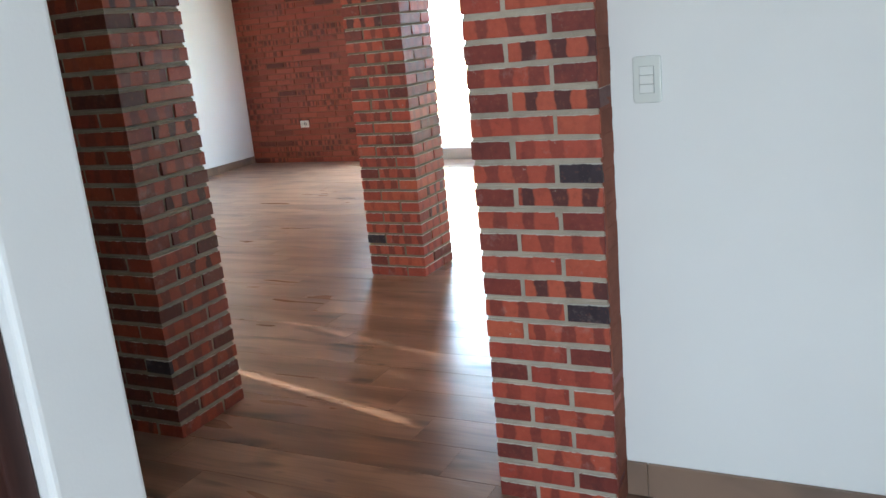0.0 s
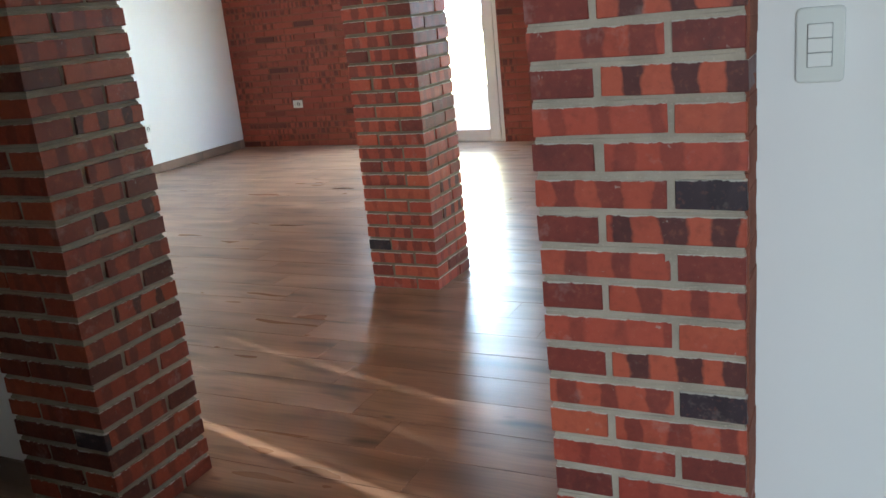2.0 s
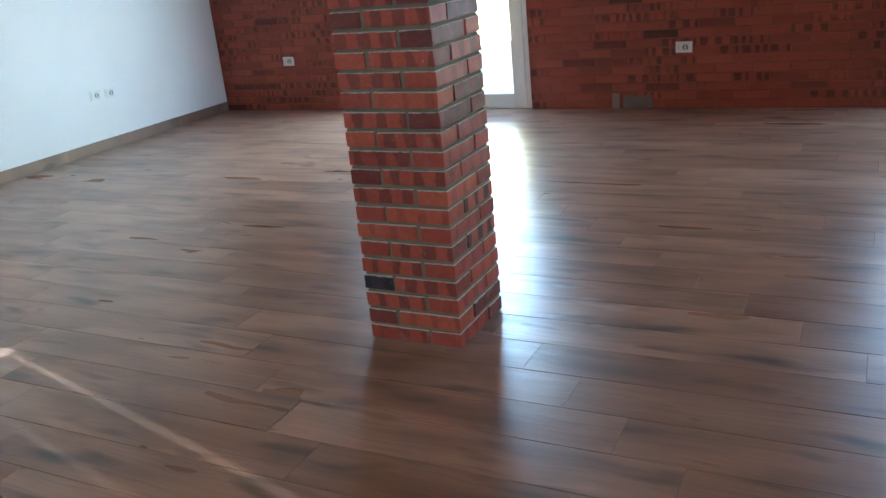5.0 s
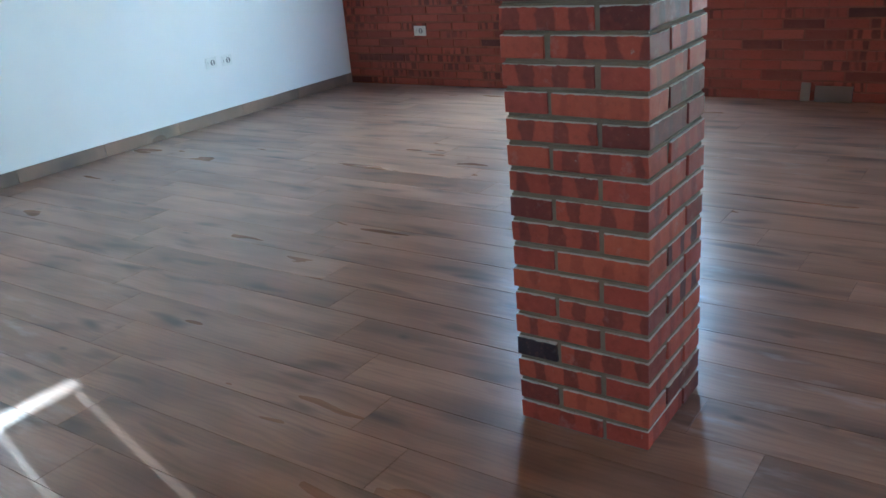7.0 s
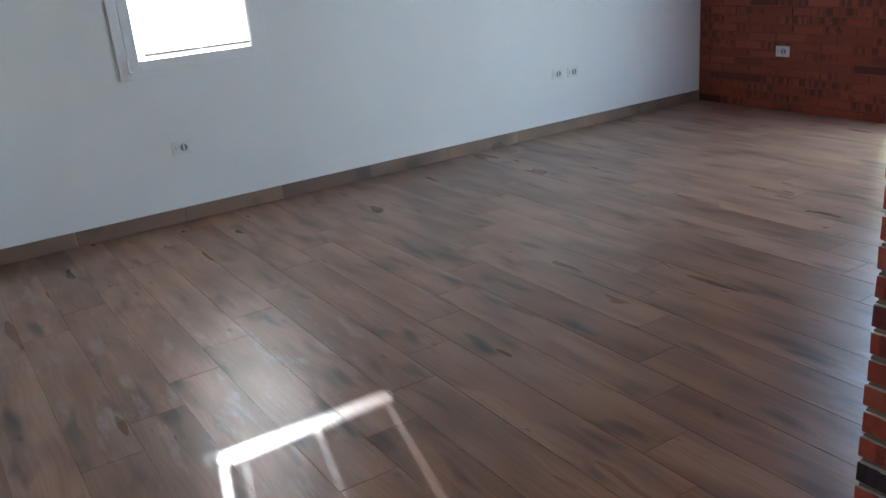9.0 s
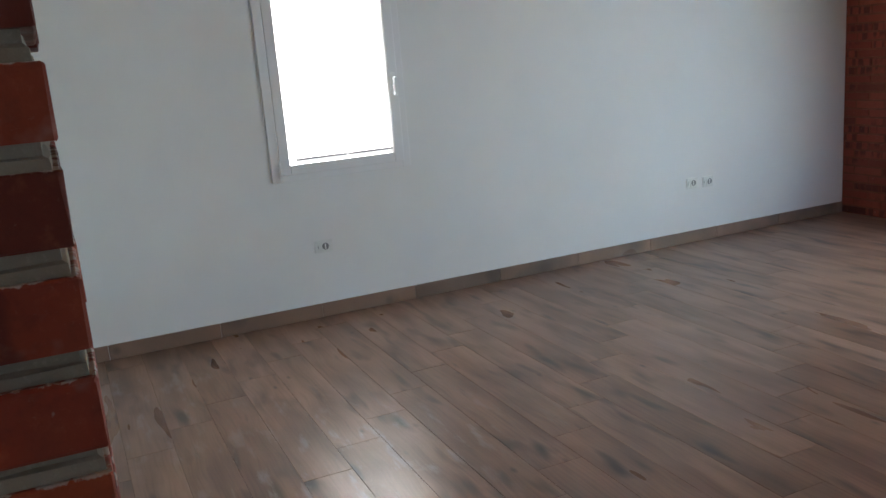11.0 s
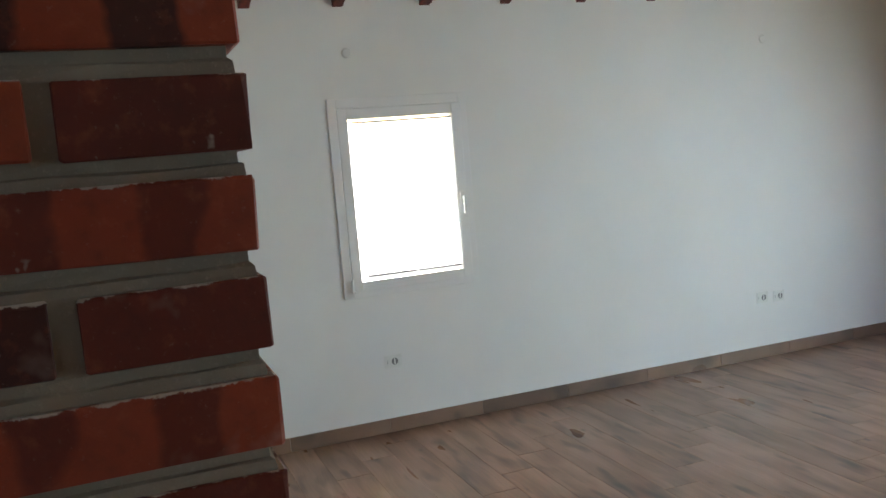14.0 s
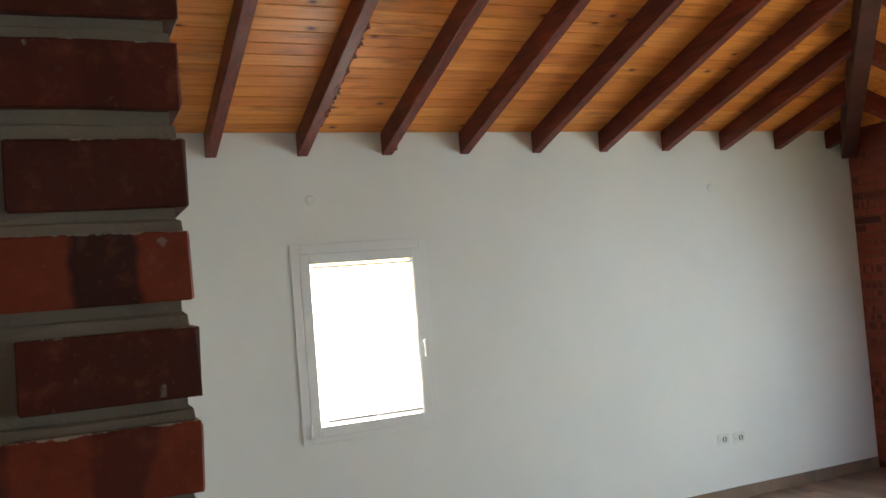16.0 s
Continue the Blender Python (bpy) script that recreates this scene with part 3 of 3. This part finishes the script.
# glazed double door in the brick wall
def glazed_door(name, x0, x1, height, y, label, side=1.0):
    """A white two-leaf glazed door in a wall that runs along x."""
    door = tagged(new(name), label, "door", kind="structure")
    door.matrix_world = pose((x0 + x1) / 2, y, 0)
    def add(part_name, bm, material, text=""):
        ob = part(part_name, bm, material, door, text)
        ob.matrix_parent_inverse = door.matrix_world.inverted()
        return ob
    mid = (x0 + x1) / 2
    ya, yb = sorted((y, y + side * 0.07))
    add("door_frame", boxes(((x0, ya, 0), (x0 + 0.055, yb, height)), ((x1 - 0.055, ya, 0), (x1, yb, height)),
                            ((x0 + 0.055, ya, height - 0.055), (x1 - 0.055, yb, height)), ((x0 + 0.055, ya, -0.02), (x1 - 0.055, yb, 0.012)), bevel=0.004, segments=2), PVC)
    yc, yd = sorted((y - side * 0.012, y + side * 0.055))
    for a, b in ((x0 + 0.045, mid - 0.004), (mid + 0.004, x1 - 0.045)):
        add("leaf", ring((a, yc, 0.014), (b, yd, height - 0.045), 0.105, 0.006, axis="y"), PVC)
        ob = pane("pane", (a + 0.10, y + side * 0.018, 0.115), (b - 0.10, y + side * 0.024, height - 0.145), door)
        ob.matrix_parent_inverse = door.matrix_world.inverted()
    for z in (0.25, 1.05, 1.85):
        for x in (x0 + 0.05, x1 - 0.05):
            add("hinge", cylinder(bmesh.new(), 0.009, 0.085, pose(x, y - side * 0.018, z), 16), PVC)
    grip = bmesh.new()
    box(grip, (mid + 0.03, min(y - side * 0.012, y - side * 0.022), 0.98), (mid + 0.06, max(y - side * 0.012, y - side * 0.022), 1.14), 0.004, 2)
    box(grip, (mid + 0.035, min(y - side * 0.05, y - side * 0.064), 1.05), (mid + 0.16, max(y - side * 0.05, y - side * 0.064), 1.07), 0.005, 2)
    box(grip, (mid + 0.037, min(y - side * 0.02, y - side * 0.055), 1.052), (mid + 0.052, max(y - side * 0.02, y - side * 0.055), 1.068), 0.003)
    add("door_handle", grip, STEEL, "steel lever handle")
    return door

glazed_door("door_1", DOOR[0], DOOR[1], DOOR[3], NORTH + 0.03, "white two-leaf glazed door in the brick wall")
glazed_door("door_3", DOOR_B[0], DOOR_B[1], DOOR[3], NORTH + 0.03, "white two-leaf glazed door in the brick wall")

# dark door beside the start of the walk
dark_door = tagged(new("door_2"), "closed dark brown wooden door", "door", kind="structure")
dark_door.matrix_world = pose(-1.6, 0.795, 0)
leaf = part("door_leaf", boxes(((-2.02, 0.772, 0.01), (-1.19, 0.804, 2.05)), bevel=0.004), DOOR_WOOD, dark_door)
leaf.matrix_parent_inverse = dark_door.matrix_world.inverted()
casing = part("casing", boxes(((-1.19, 0.757, 0.0), (-1.116, 0.804, 2.12)), ((-2.10, 0.757, 0.0), (-2.02, 0.804, 2.12)), ((-2.02, 0.757, 2.05), (-1.19, 0.804, 2.12)), bevel=0.005, segments=2), DOOR_WOOD, dark_door)
casing.matrix_parent_inverse = dark_door.matrix_world.inverted()


# ---------------------------------------------------------------- sockets and switch
def socket_plate(at, turn, label, wide=0.108):
    """A wall socket: plate, insert with a round well, and a slim side module. Local x to the right, y out of the wall."""
    ob = thing("wall_socket", at, label, "socket", "wall sockets", turn)
    ob.matrix_world = ob.matrix_world @ Matrix.Diagonal((1.0, 0.55, 1.0, 1.0))
    part("plate", boxes(((-wide / 2, 0, -0.0385), (wide / 2, 0.009, 0.0385)), bevel=0.004, segments=3), PLASTIC, ob)
    part("insert", boxes(((-0.040, 0.006, -0.026), (0.020, 0.012, 0.026)), bevel=0.002), KEY, ob)
    well = cylinder(bmesh.new(), 0.0205, 0.004, pose(-0.010, 0.0115, 0, 90), 28, 0.0175)
    part("well", well, WELL, ob, "dark round socket well")
    part("pin_bridge", boxes(((-0.014, 0.012, -0.017), (-0.006, 0.015, 0.017)), bevel=0.001), PLASTIC, ob)
    part("side_module", boxes(((0.026, 0.006, -0.026), (0.044, 0.012, 0.026)), bevel=0.002), KEY, ob)
    part("slot", boxes(((0.033, 0.011, -0.011), (0.036, 0.0128, 0.011))), WELL, ob)
    return ob


for y, z, wide in ((6.526, 0.430, 0.10), (6.671, 0.424, 0.10), (3.793, 0.425, 0.108)):
    socket_plate((WEST, y, z), -90, "white plastic wall socket on the white wall", wide)
for x in (-5.642, -2.230):
    socket_plate((x, NORTH, 0.434), 180, "white plastic wall socket on the brick wall", 0.116)

switch = thing("light_switch", (-0.484, HALL_N, 1.173), "white three-key light switch with a rounded plate", "switch", turn=180)
switch_plate = boxes(((-0.0355, 0, -0.058), (0.0355, 0.009, 0.058)))
bmesh.ops.bevel(switch_plate, geom=[e for e in switch_plate.edges if abs(e.verts[0].co.y - e.verts[1].co.y) > 0.005], offset=0.009, segments=5, profile=0.5, affect="EDGES")
bmesh.ops.bevel(switch_plate, geom=[e for e in switch_plate.edges if min(v.co.y for v in e.verts) > 0.0085], offset=0.0035, segments=3, profile=0.5, affect="EDGES")
part("plate", switch_plate, PLATE, switch)
part("key_frame", boxes(((-0.0185, 0.008, -0.0335), (0.0185, 0.0115, 0.0335)), bevel=0.001), KEY_GAP, switch)
for k in (-1, 0, 1):
    part("switch_key", boxes(((-0.0175, 0.009, k * 0.0222 - 0.0105), (0.0175, 0.0145, k * 0.0222 + 0.0105)), bevel=0.0015, segments=2), KEY, switch)

# blank round covers high on the white wall
for y, z in ((3.684, 2.225), (6.62, 2.215)):
    cover = bmesh.new()
    cylinder(cover, 0.030, 0.008, pose(WEST + 0.004, y, z, 0, 90, 0), 32, 0.022)
    cylinder(cover, 0.004, 0.004, pose(WEST + 0.009, y, z, 0, 90, 0), 12)
    tagged(part("blank_cover", cover, PLASTER), "small round painted blank cover on the wall", "cover", "blank covers")


# ---------------------------------------------------------------- skirting tiles
def skirting(name, along, start, end, fixed, out, height, offset=0.0):
    """Skirting of wood-look tiles along a wall; out is the way from the wall into the room."""
    base = tagged(new(name), "skirting of brown wood-look tiles", "skirting", kind="structure")
    at = start + offset
    edges = [start]
    while at < end - 0.02:
        if at > start + 0.02:
            edges.append(at)
        at += 0.6
    edges.append(end)
    for a, b in zip(edges, edges[1:]):
        lo, hi = sorted((fixed, fixed + out * 0.011))
        mesh_bm = bmesh.new()
        mid = (a + b) / 2
        box(mesh_bm, (a + 0.001 - mid, -0.0055, 0.002), (b - 0.001 - mid, 0.0055, height), 0.0015)
        tile = part("tile", mesh_bm, SKIRTING, base)
        centre = (lo + hi) / 2
        tile.matrix_world = pose(mid, centre, 0) if along == "x" else pose(centre, mid, 0, 0, 0, 90)
    return base


skirting("baseboard_west", "y", HALL_N + 0.135, NORTH, WEST, 1, 0.085, 0.195)
skirting("baseboard_hall_east", "x", RP[0] + SIDE + 0.002, EAST, HALL_N, -1, 0.105, 0.06)
skirting("baseboard_hall_west", "x", -5.95, LP[0] - 0.002, HALL_N, -1, 0.085, 0.3)
skirting("baseboard_stub", "x", -5.95, -1.087, 0.980, 1, 0.085, 0.3)


# two tile offcuts left standing against the brick wall
for x, wide, high, lean, text in ((-2.722, 0.055, 0.115, 8, "narrow pale wood-look tile offcut leaning on the brick wall"), (-2.560, 0.215, 0.098, 10, "brown wood-look tile offcut leaning on the brick wall")):
    piece = part("tile_offcut", boxes(((-wide / 2, -0.0055, 0), (wide / 2, 0.0055, high)), bevel=0.0012), SKIRTING if wide < 0.1 else OFFCUT)
    piece.matrix_world = pose(x, NORTH - 0.026, 0.0015, -lean, 0, 0)
    tagged(piece, text, "tile", "tile offcuts")


# ---------------------------------------------------------------- bricks
rng = random.Random(7)


def brick_mesh(name, length, depth, height, material, variants=4):
    made = []
    for _ in range(variants):
        bm, rings, c = bmesh.new(), [], 0.0016
        hy, hz = depth / 2, height / 2
        section = ((-hy + c, -hz), (hy - c, -hz), (hy, -hz + c), (hy, hz - c), (hy - c, hz), (-hy + c, hz), (-hy, hz - c), (-hy, -hz + c))
        for i, u in enumerate((-0.5, -0.5 + 0.3 * c / length * 3, -0.2, 0.15, 0.5 - 0.3 * c / length * 3, 0.5)):
            shrink = c * 0.7 if i in (0, 5) else 0.0
            ring_verts = []
            for y, z in section:
                worn = rng.uniform(0, 0.0016) if rng.random() < 0.45 else 0.0
                y, z = y - math.copysign(shrink + worn * 0.6, y), z - math.copysign(shrink + worn, z)
                ring_verts.append(bm.verts.new((u * length + rng.uniform(-0.0008, 0.0008), y + rng.uniform(-0.0003, 0.0003), z + rng.uniform(-0.0004, 0.0004))))
            rings.append(ring_verts)
        for a, b in zip(rings, rings[1:]):
            for i in range(8):
                bm.faces.new((a[i], b[i], b[(i + 1) % 8], a[(i + 1) % 8]))
        bm.faces.new(rings[0])
        bm.faces.new(rings[-1][::-1])
        bmesh.ops.recalc_face_normals(bm, faces=bm.faces)
        made.append(mesh_of(name, bm, material))
    return made


COURSE = 0.0625
LENGTH, DEPTH, HEIGHT = 0.2275, 0.1095, 0.0490
PILLAR_BRICKS = {firing: brick_mesh("brick", LENGTH, DEPTH, HEIGHT, BRICKS[firing], 4) for firing in FIRINGS}
THIN_BRICKS = {firing: brick_mesh("brick", LENGTH - 0.003, DEPTH, 0.0462, SHADED_BRICKS[firing], 4) for firing in FIRINGS}
SNUG_BRICKS = {firing: brick_mesh("brick", LENGTH, DEPTH, 0.0515, BRICKS[firing], 4) for firing in FIRINGS}
BLACK_BAT = brick_mesh("brick", DEPTH + 0.001, 0.018, HEIGHT + 0.001, BRICKS["black"], 1)[0]


def joint_core(half, height, sunk, depth):
    """The mortar of a pier: in each bed joint a deeper groove under the upper brick and a ledge on the lower one."""
    bm, steps, rings = bmesh.new(), 9, []
    levels = [(0.0, 0.006)]
    for k in range(1, int(height / COURSE) + 1):
        z = k * COURSE - sunk
        levels += [(z - 0.0068, 0.0056 * depth), (z - 0.0006, 0.0062 * depth), (z + 0.0010, 0.0092 * depth), (z + 0.0068, 0.0092 * depth)]
    levels.append((height, 0.006))
    for z, inset in levels:
        r = half - inset
        ring_verts = []
        for i in range(4 * steps):
            side, u = divmod(i, steps)
            u = -r + 2 * r * u / steps
            bulge = r + rng.uniform(-0.0012, 0.0012) if u > -r else r
            x, y = ((u, -bulge), (bulge, u), (-u, bulge), (-bulge, -u))[side]
            ring_verts.append(bm.verts.new((x, y, z + (rng.uniform(-0.001, 0.001) if 0 < z < height else 0))))
        rings.append(ring_verts)
    count = 4 * steps
    for a, b in zip(rings, rings[1:]):
        for i in range(count):
            bm.faces.new((a[i], a[(i + 1) % count], b[(i + 1) % count], b[i]))
    bm.faces.new(rings[0][::-1])
    bm.faces.new(rings[-1])
    return bm


LETTERS = {"p": "plain", "r": "bright", "m": "maroon", "b": "banded", "d": "dark_banded"}


def brick_pillar(corner, height, label, flip, faced, courses, black=(), sunk=0.0, stock=PILLAR_BRICKS, joints=MORTAR_BROWN, depth=1.0):
    """A pier one and a half bricks square, each course four bricks laid in a pinwheel and mirrored in the next.
    courses: the firing of the two bricks that show on the faced side, course by course from the floor."""
    x0, y0 = corner
    ob = thing("brick_pillar", (x0 + SIDE / 2, y0 + SIDE / 2, 0), label, "pillar", "brick pillars")
    half = SIDE / 2
    part("mortar", joint_core(half, height, sunk, depth), joints, ob, "recessed mortar joints")
    far, near = half - DEPTH / 2, half - LENGTH / 2
    courses = courses.split()
    for k in range(int(height / COURSE)):
        sign = 1 if (k % 2 == 0) != flip else -1
        z = (k + 0.5) * COURSE - sunk
        if faced == "south":
            shown = ("s", "e") if sign > 0 else ("e", "s")
        else:
            shown = ("e", "n") if sign > 0 else ("s", "w")
        fired = dict(zip(shown, courses[k])) if k < len(courses) else {}
        for slot, x, y, turn in (("s", -near * sign, -far, 0), ("e", far * sign, -near, 90), ("n", near * sign, far, 180), ("w", -far * sign, near, 270)):
            firing = LETTERS[fired.get(slot) or rng.choice("pmbpmbrdm")]
            brick = new("brick", rng.choice(stock[firing]))
            brick.parent = ob
            if (k, slot) in black:
                bat = new("brick", BLACK_BAT)
                bat.parent = ob
                bat.matrix_basis = pose(x, -half + 0.0065, z)
                tagged(bat, "overburnt black brick face")
            brick.matrix_basis = pose(x + rng.uniform(-1, 1) * 0.0018, y + rng.uniform(-1, 1) * 0.0015, z + rng.uniform(-1, 1) * 0.0012, rng.uniform(-0.5, 0.5), rng.uniform(-0.5, 0.5), turn + rng.uniform(-0.5, 0.5))
    return ob


# this pier's bricks and joints carry its shade in their colours
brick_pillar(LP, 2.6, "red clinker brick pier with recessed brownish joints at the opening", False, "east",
             "pp mp pm mb bm pp pp mb bm pd pm pb pm pd bm pb bm pd bp mr bp rb bm mb dm mb rm md dm mm mm mm", {(4, "e")}, 0.006, THIN_BRICKS, MORTAR_SHADED)
brick_pillar(RP, 2.6, "red clinker brick pier with grey joints against the white wall", True, "south",
             "mb pm mb bp mb pr mp pm rb bm md pr mb bm md bm mp pr md bm md bm", {(15, "e"), (9, "e")}, 0.011, joints=MORTAR, depth=0.5)
pier = bpy.data.objects["brick_pillar.001"]
smear = bmesh.new()
smear_rng = random.Random(3)
for k in range(int(2.6 / 0.03)):
    edge = 0.004 + smear_rng.uniform(0, 0.012)
    box(smear, (SIDE / 2 - 0.008, -SIDE / 2 + edge, k * 0.03), (SIDE / 2 + smear_rng.uniform(0.0012, 0.0030), -SIDE / 2 + 0.112, (k + 1) * 0.03 - 0.0001), 0.0008)
part("mortar_smear", smear, MORTAR_RED, pier, "stained mortar spread over the pier's side")
brick_pillar(CP, 3.90, "free-standing red clinker brick pillar in the large room", False, "south",
             "pp mr bp pb bp pb rp pr br mb bp rb bm pr bp rb bm mb bm mb bm mb dm", {(3, "e")}, stock=SNUG_BRICKS, depth=0.75)


# bricks of the north wall: single pieces round the door's edge and the socket, the rest joined
WL, WH, WC = 0.2365, 0.0535, 0.0625
WALL_BRICKS = brick_mesh("brick", WL, 0.03, WH, BRICK_WALL, 5)
verts, faces = [], []
for k in range(int(2.66 / WC)):
    x = WEST + 0.002 - (k % 2) * 0.122 - rng.uniform(0, 0.02)
    z0 = k * WC + 0.004
    while x < EAST:
        a, b = max(x, WEST + 0.001), min(x + WL, EAST)
        x += WL + 0.0085
        spans = [(a, b)]
        if z0 < DOOR[3]:
            spans = [s for s in ((a, min(b, DOOR[0])), (max(a, DOOR[1]), min(b, DOOR_B[0])), (max(a, DOOR_B[1]), b)) if s[1] - s[0] > 0.015]
        for a, b in spans:
            if b - a < 0.01:
                continue
            y = NORTH + rng.uniform(0, 0.0035)
            if b - a > WL - 0.002 and -3.45 < a and b < -1.3 and z0 < 1.95:
                brick = new("brick", rng.choice(WALL_BRICKS))
                brick.parent = wall_north
                brick.matrix_basis = pose((a + b) / 2, y + 0.015, z0 + WH / 2, 0, rng.uniform(-0.25, 0.25), 0)
                continue
            base, c = len(verts), 0.003
            j = [rng.uniform(-0.0015, 0.0015) for _ in range(4)]
            verts.extend([(a, y + 0.02, z0 + j[0]), (b, y + 0.02, z0 + j[1]), (b, y + 0.02, z0 + WH + j[2]), (a, y + 0.02, z0 + WH + j[3]),
                          (a + c, y, z0 + c + j[0]), (b - c, y, z0 + c + j[1]), (b - c, y, z0 + WH - c + j[2]), (a + c, y, z0 + WH - c + j[3])])
            faces.extend([tuple(base + i for i in q) for q in ((4, 5, 6, 7), (0, 1, 5, 4), (1, 2, 6, 5), (2, 3, 7, 6), (3, 0, 4, 7))])
rest = solid("bricks", verts, faces, BRICK_WALL_JOINED, wall_north)
tagged(rest, "red clinker bricks laid in stretcher bond", kind="stuff")


# ---------------------------------------------------------------- floor planks
floor = structure("floor", boxes(((WEST, SOUTH, -0.1), (EAST, NORTH + 0.44, -0.0014))), GROUT, "glossy brown wood-look porcelain plank floor", "floor")
ROW, PLANK_LENGTH, JOINT = 0.1875, 1.17, 0.0016


def plank_bm(length, width):
    bm = bmesh.new()
    c = 0.0006
    low = [bm.verts.new((sx * length / 2, sy * width / 2, -0.0014)) for sx, sy in ((-1, -1), (1, -1), (1, 1), (-1, 1))]
    edge = [bm.verts.new((sx * length / 2, sy * width / 2, -c)) for sx, sy in ((-1, -1), (1, -1), (1, 1), (-1, 1))]
    top = [bm.verts.new((sx * (length / 2 - c), sy * (width / 2 - c), 0)) for sx, sy in ((-1, -1), (1, -1), (1, 1), (-1, 1))]
    bm.faces.new(top)
    for a, b in ((low, edge), (edge, top)):
        for i in range(4):
            bm.faces.new((a[i], a[(i + 1) % 4], b[(i + 1) % 4], b[i]))
    return bm


FULL_PLANK = mesh_of("plank", plank_bm(PLANK_LENGTH - JOINT, ROW - JOINT), PLANK)
verts, faces = [], []
first, last = math.floor((SOUTH - 3.075) / ROW), math.ceil((NORTH + 0.05 - 3.075) / ROW)
for r in range(first, last):
    y0, y1 = max(3.075 + r * ROW, SOUTH), min(3.075 + (r + 1) * ROW, NORTH + 0.05)
    x = -4.47 - 0.195 * r
    x += PLANK_LENGTH * math.floor((WEST - x) / PLANK_LENGTH)
    while x < EAST:
        a, b = max(x, WEST), min(x + PLANK_LENGTH, EAST)
        whole = b - a > PLANK_LENGTH - 1e-6 and y1 - y0 > ROW - 1e-6
        x += PLANK_LENGTH
        if b - a < 0.01 or y1 - y0 < 0.01:
            continue
        lift = rng.uniform(-0.0003, 0.0003)
        if whole and -6.0 < (a + b) / 2 < 0.3 and 0.8 < y0 < 7.6:
            plank = new("plank", FULL_PLANK)
            plank.parent = floor
            plank.matrix_basis = pose((a + b) / 2, (y0 + y1) / 2, lift)
            continue
        base, h = len(verts), JOINT / 2
        verts.extend([(a + h, y0 + h, -0.0014), (b - h, y0 + h, -0.0014), (b - h, y1 - h, -0.0014), (a + h, y1 - h, -0.0014),
                      (a + h, y0 + h, lift), (b - h, y0 + h, lift), (b - h, y1 - h, lift), (a + h, y1 - h, lift)])
        faces.extend([tuple(base + i for i in q) for q in ((4, 5, 6, 7), (0, 1, 5, 4), (1, 2, 6, 5), (2, 3, 7, 6), (3, 0, 4, 7))])
tagged(solid("planks", verts, faces, PLANK_JOINED, floor), "brown wood-look planks along the walls", kind="stuff")
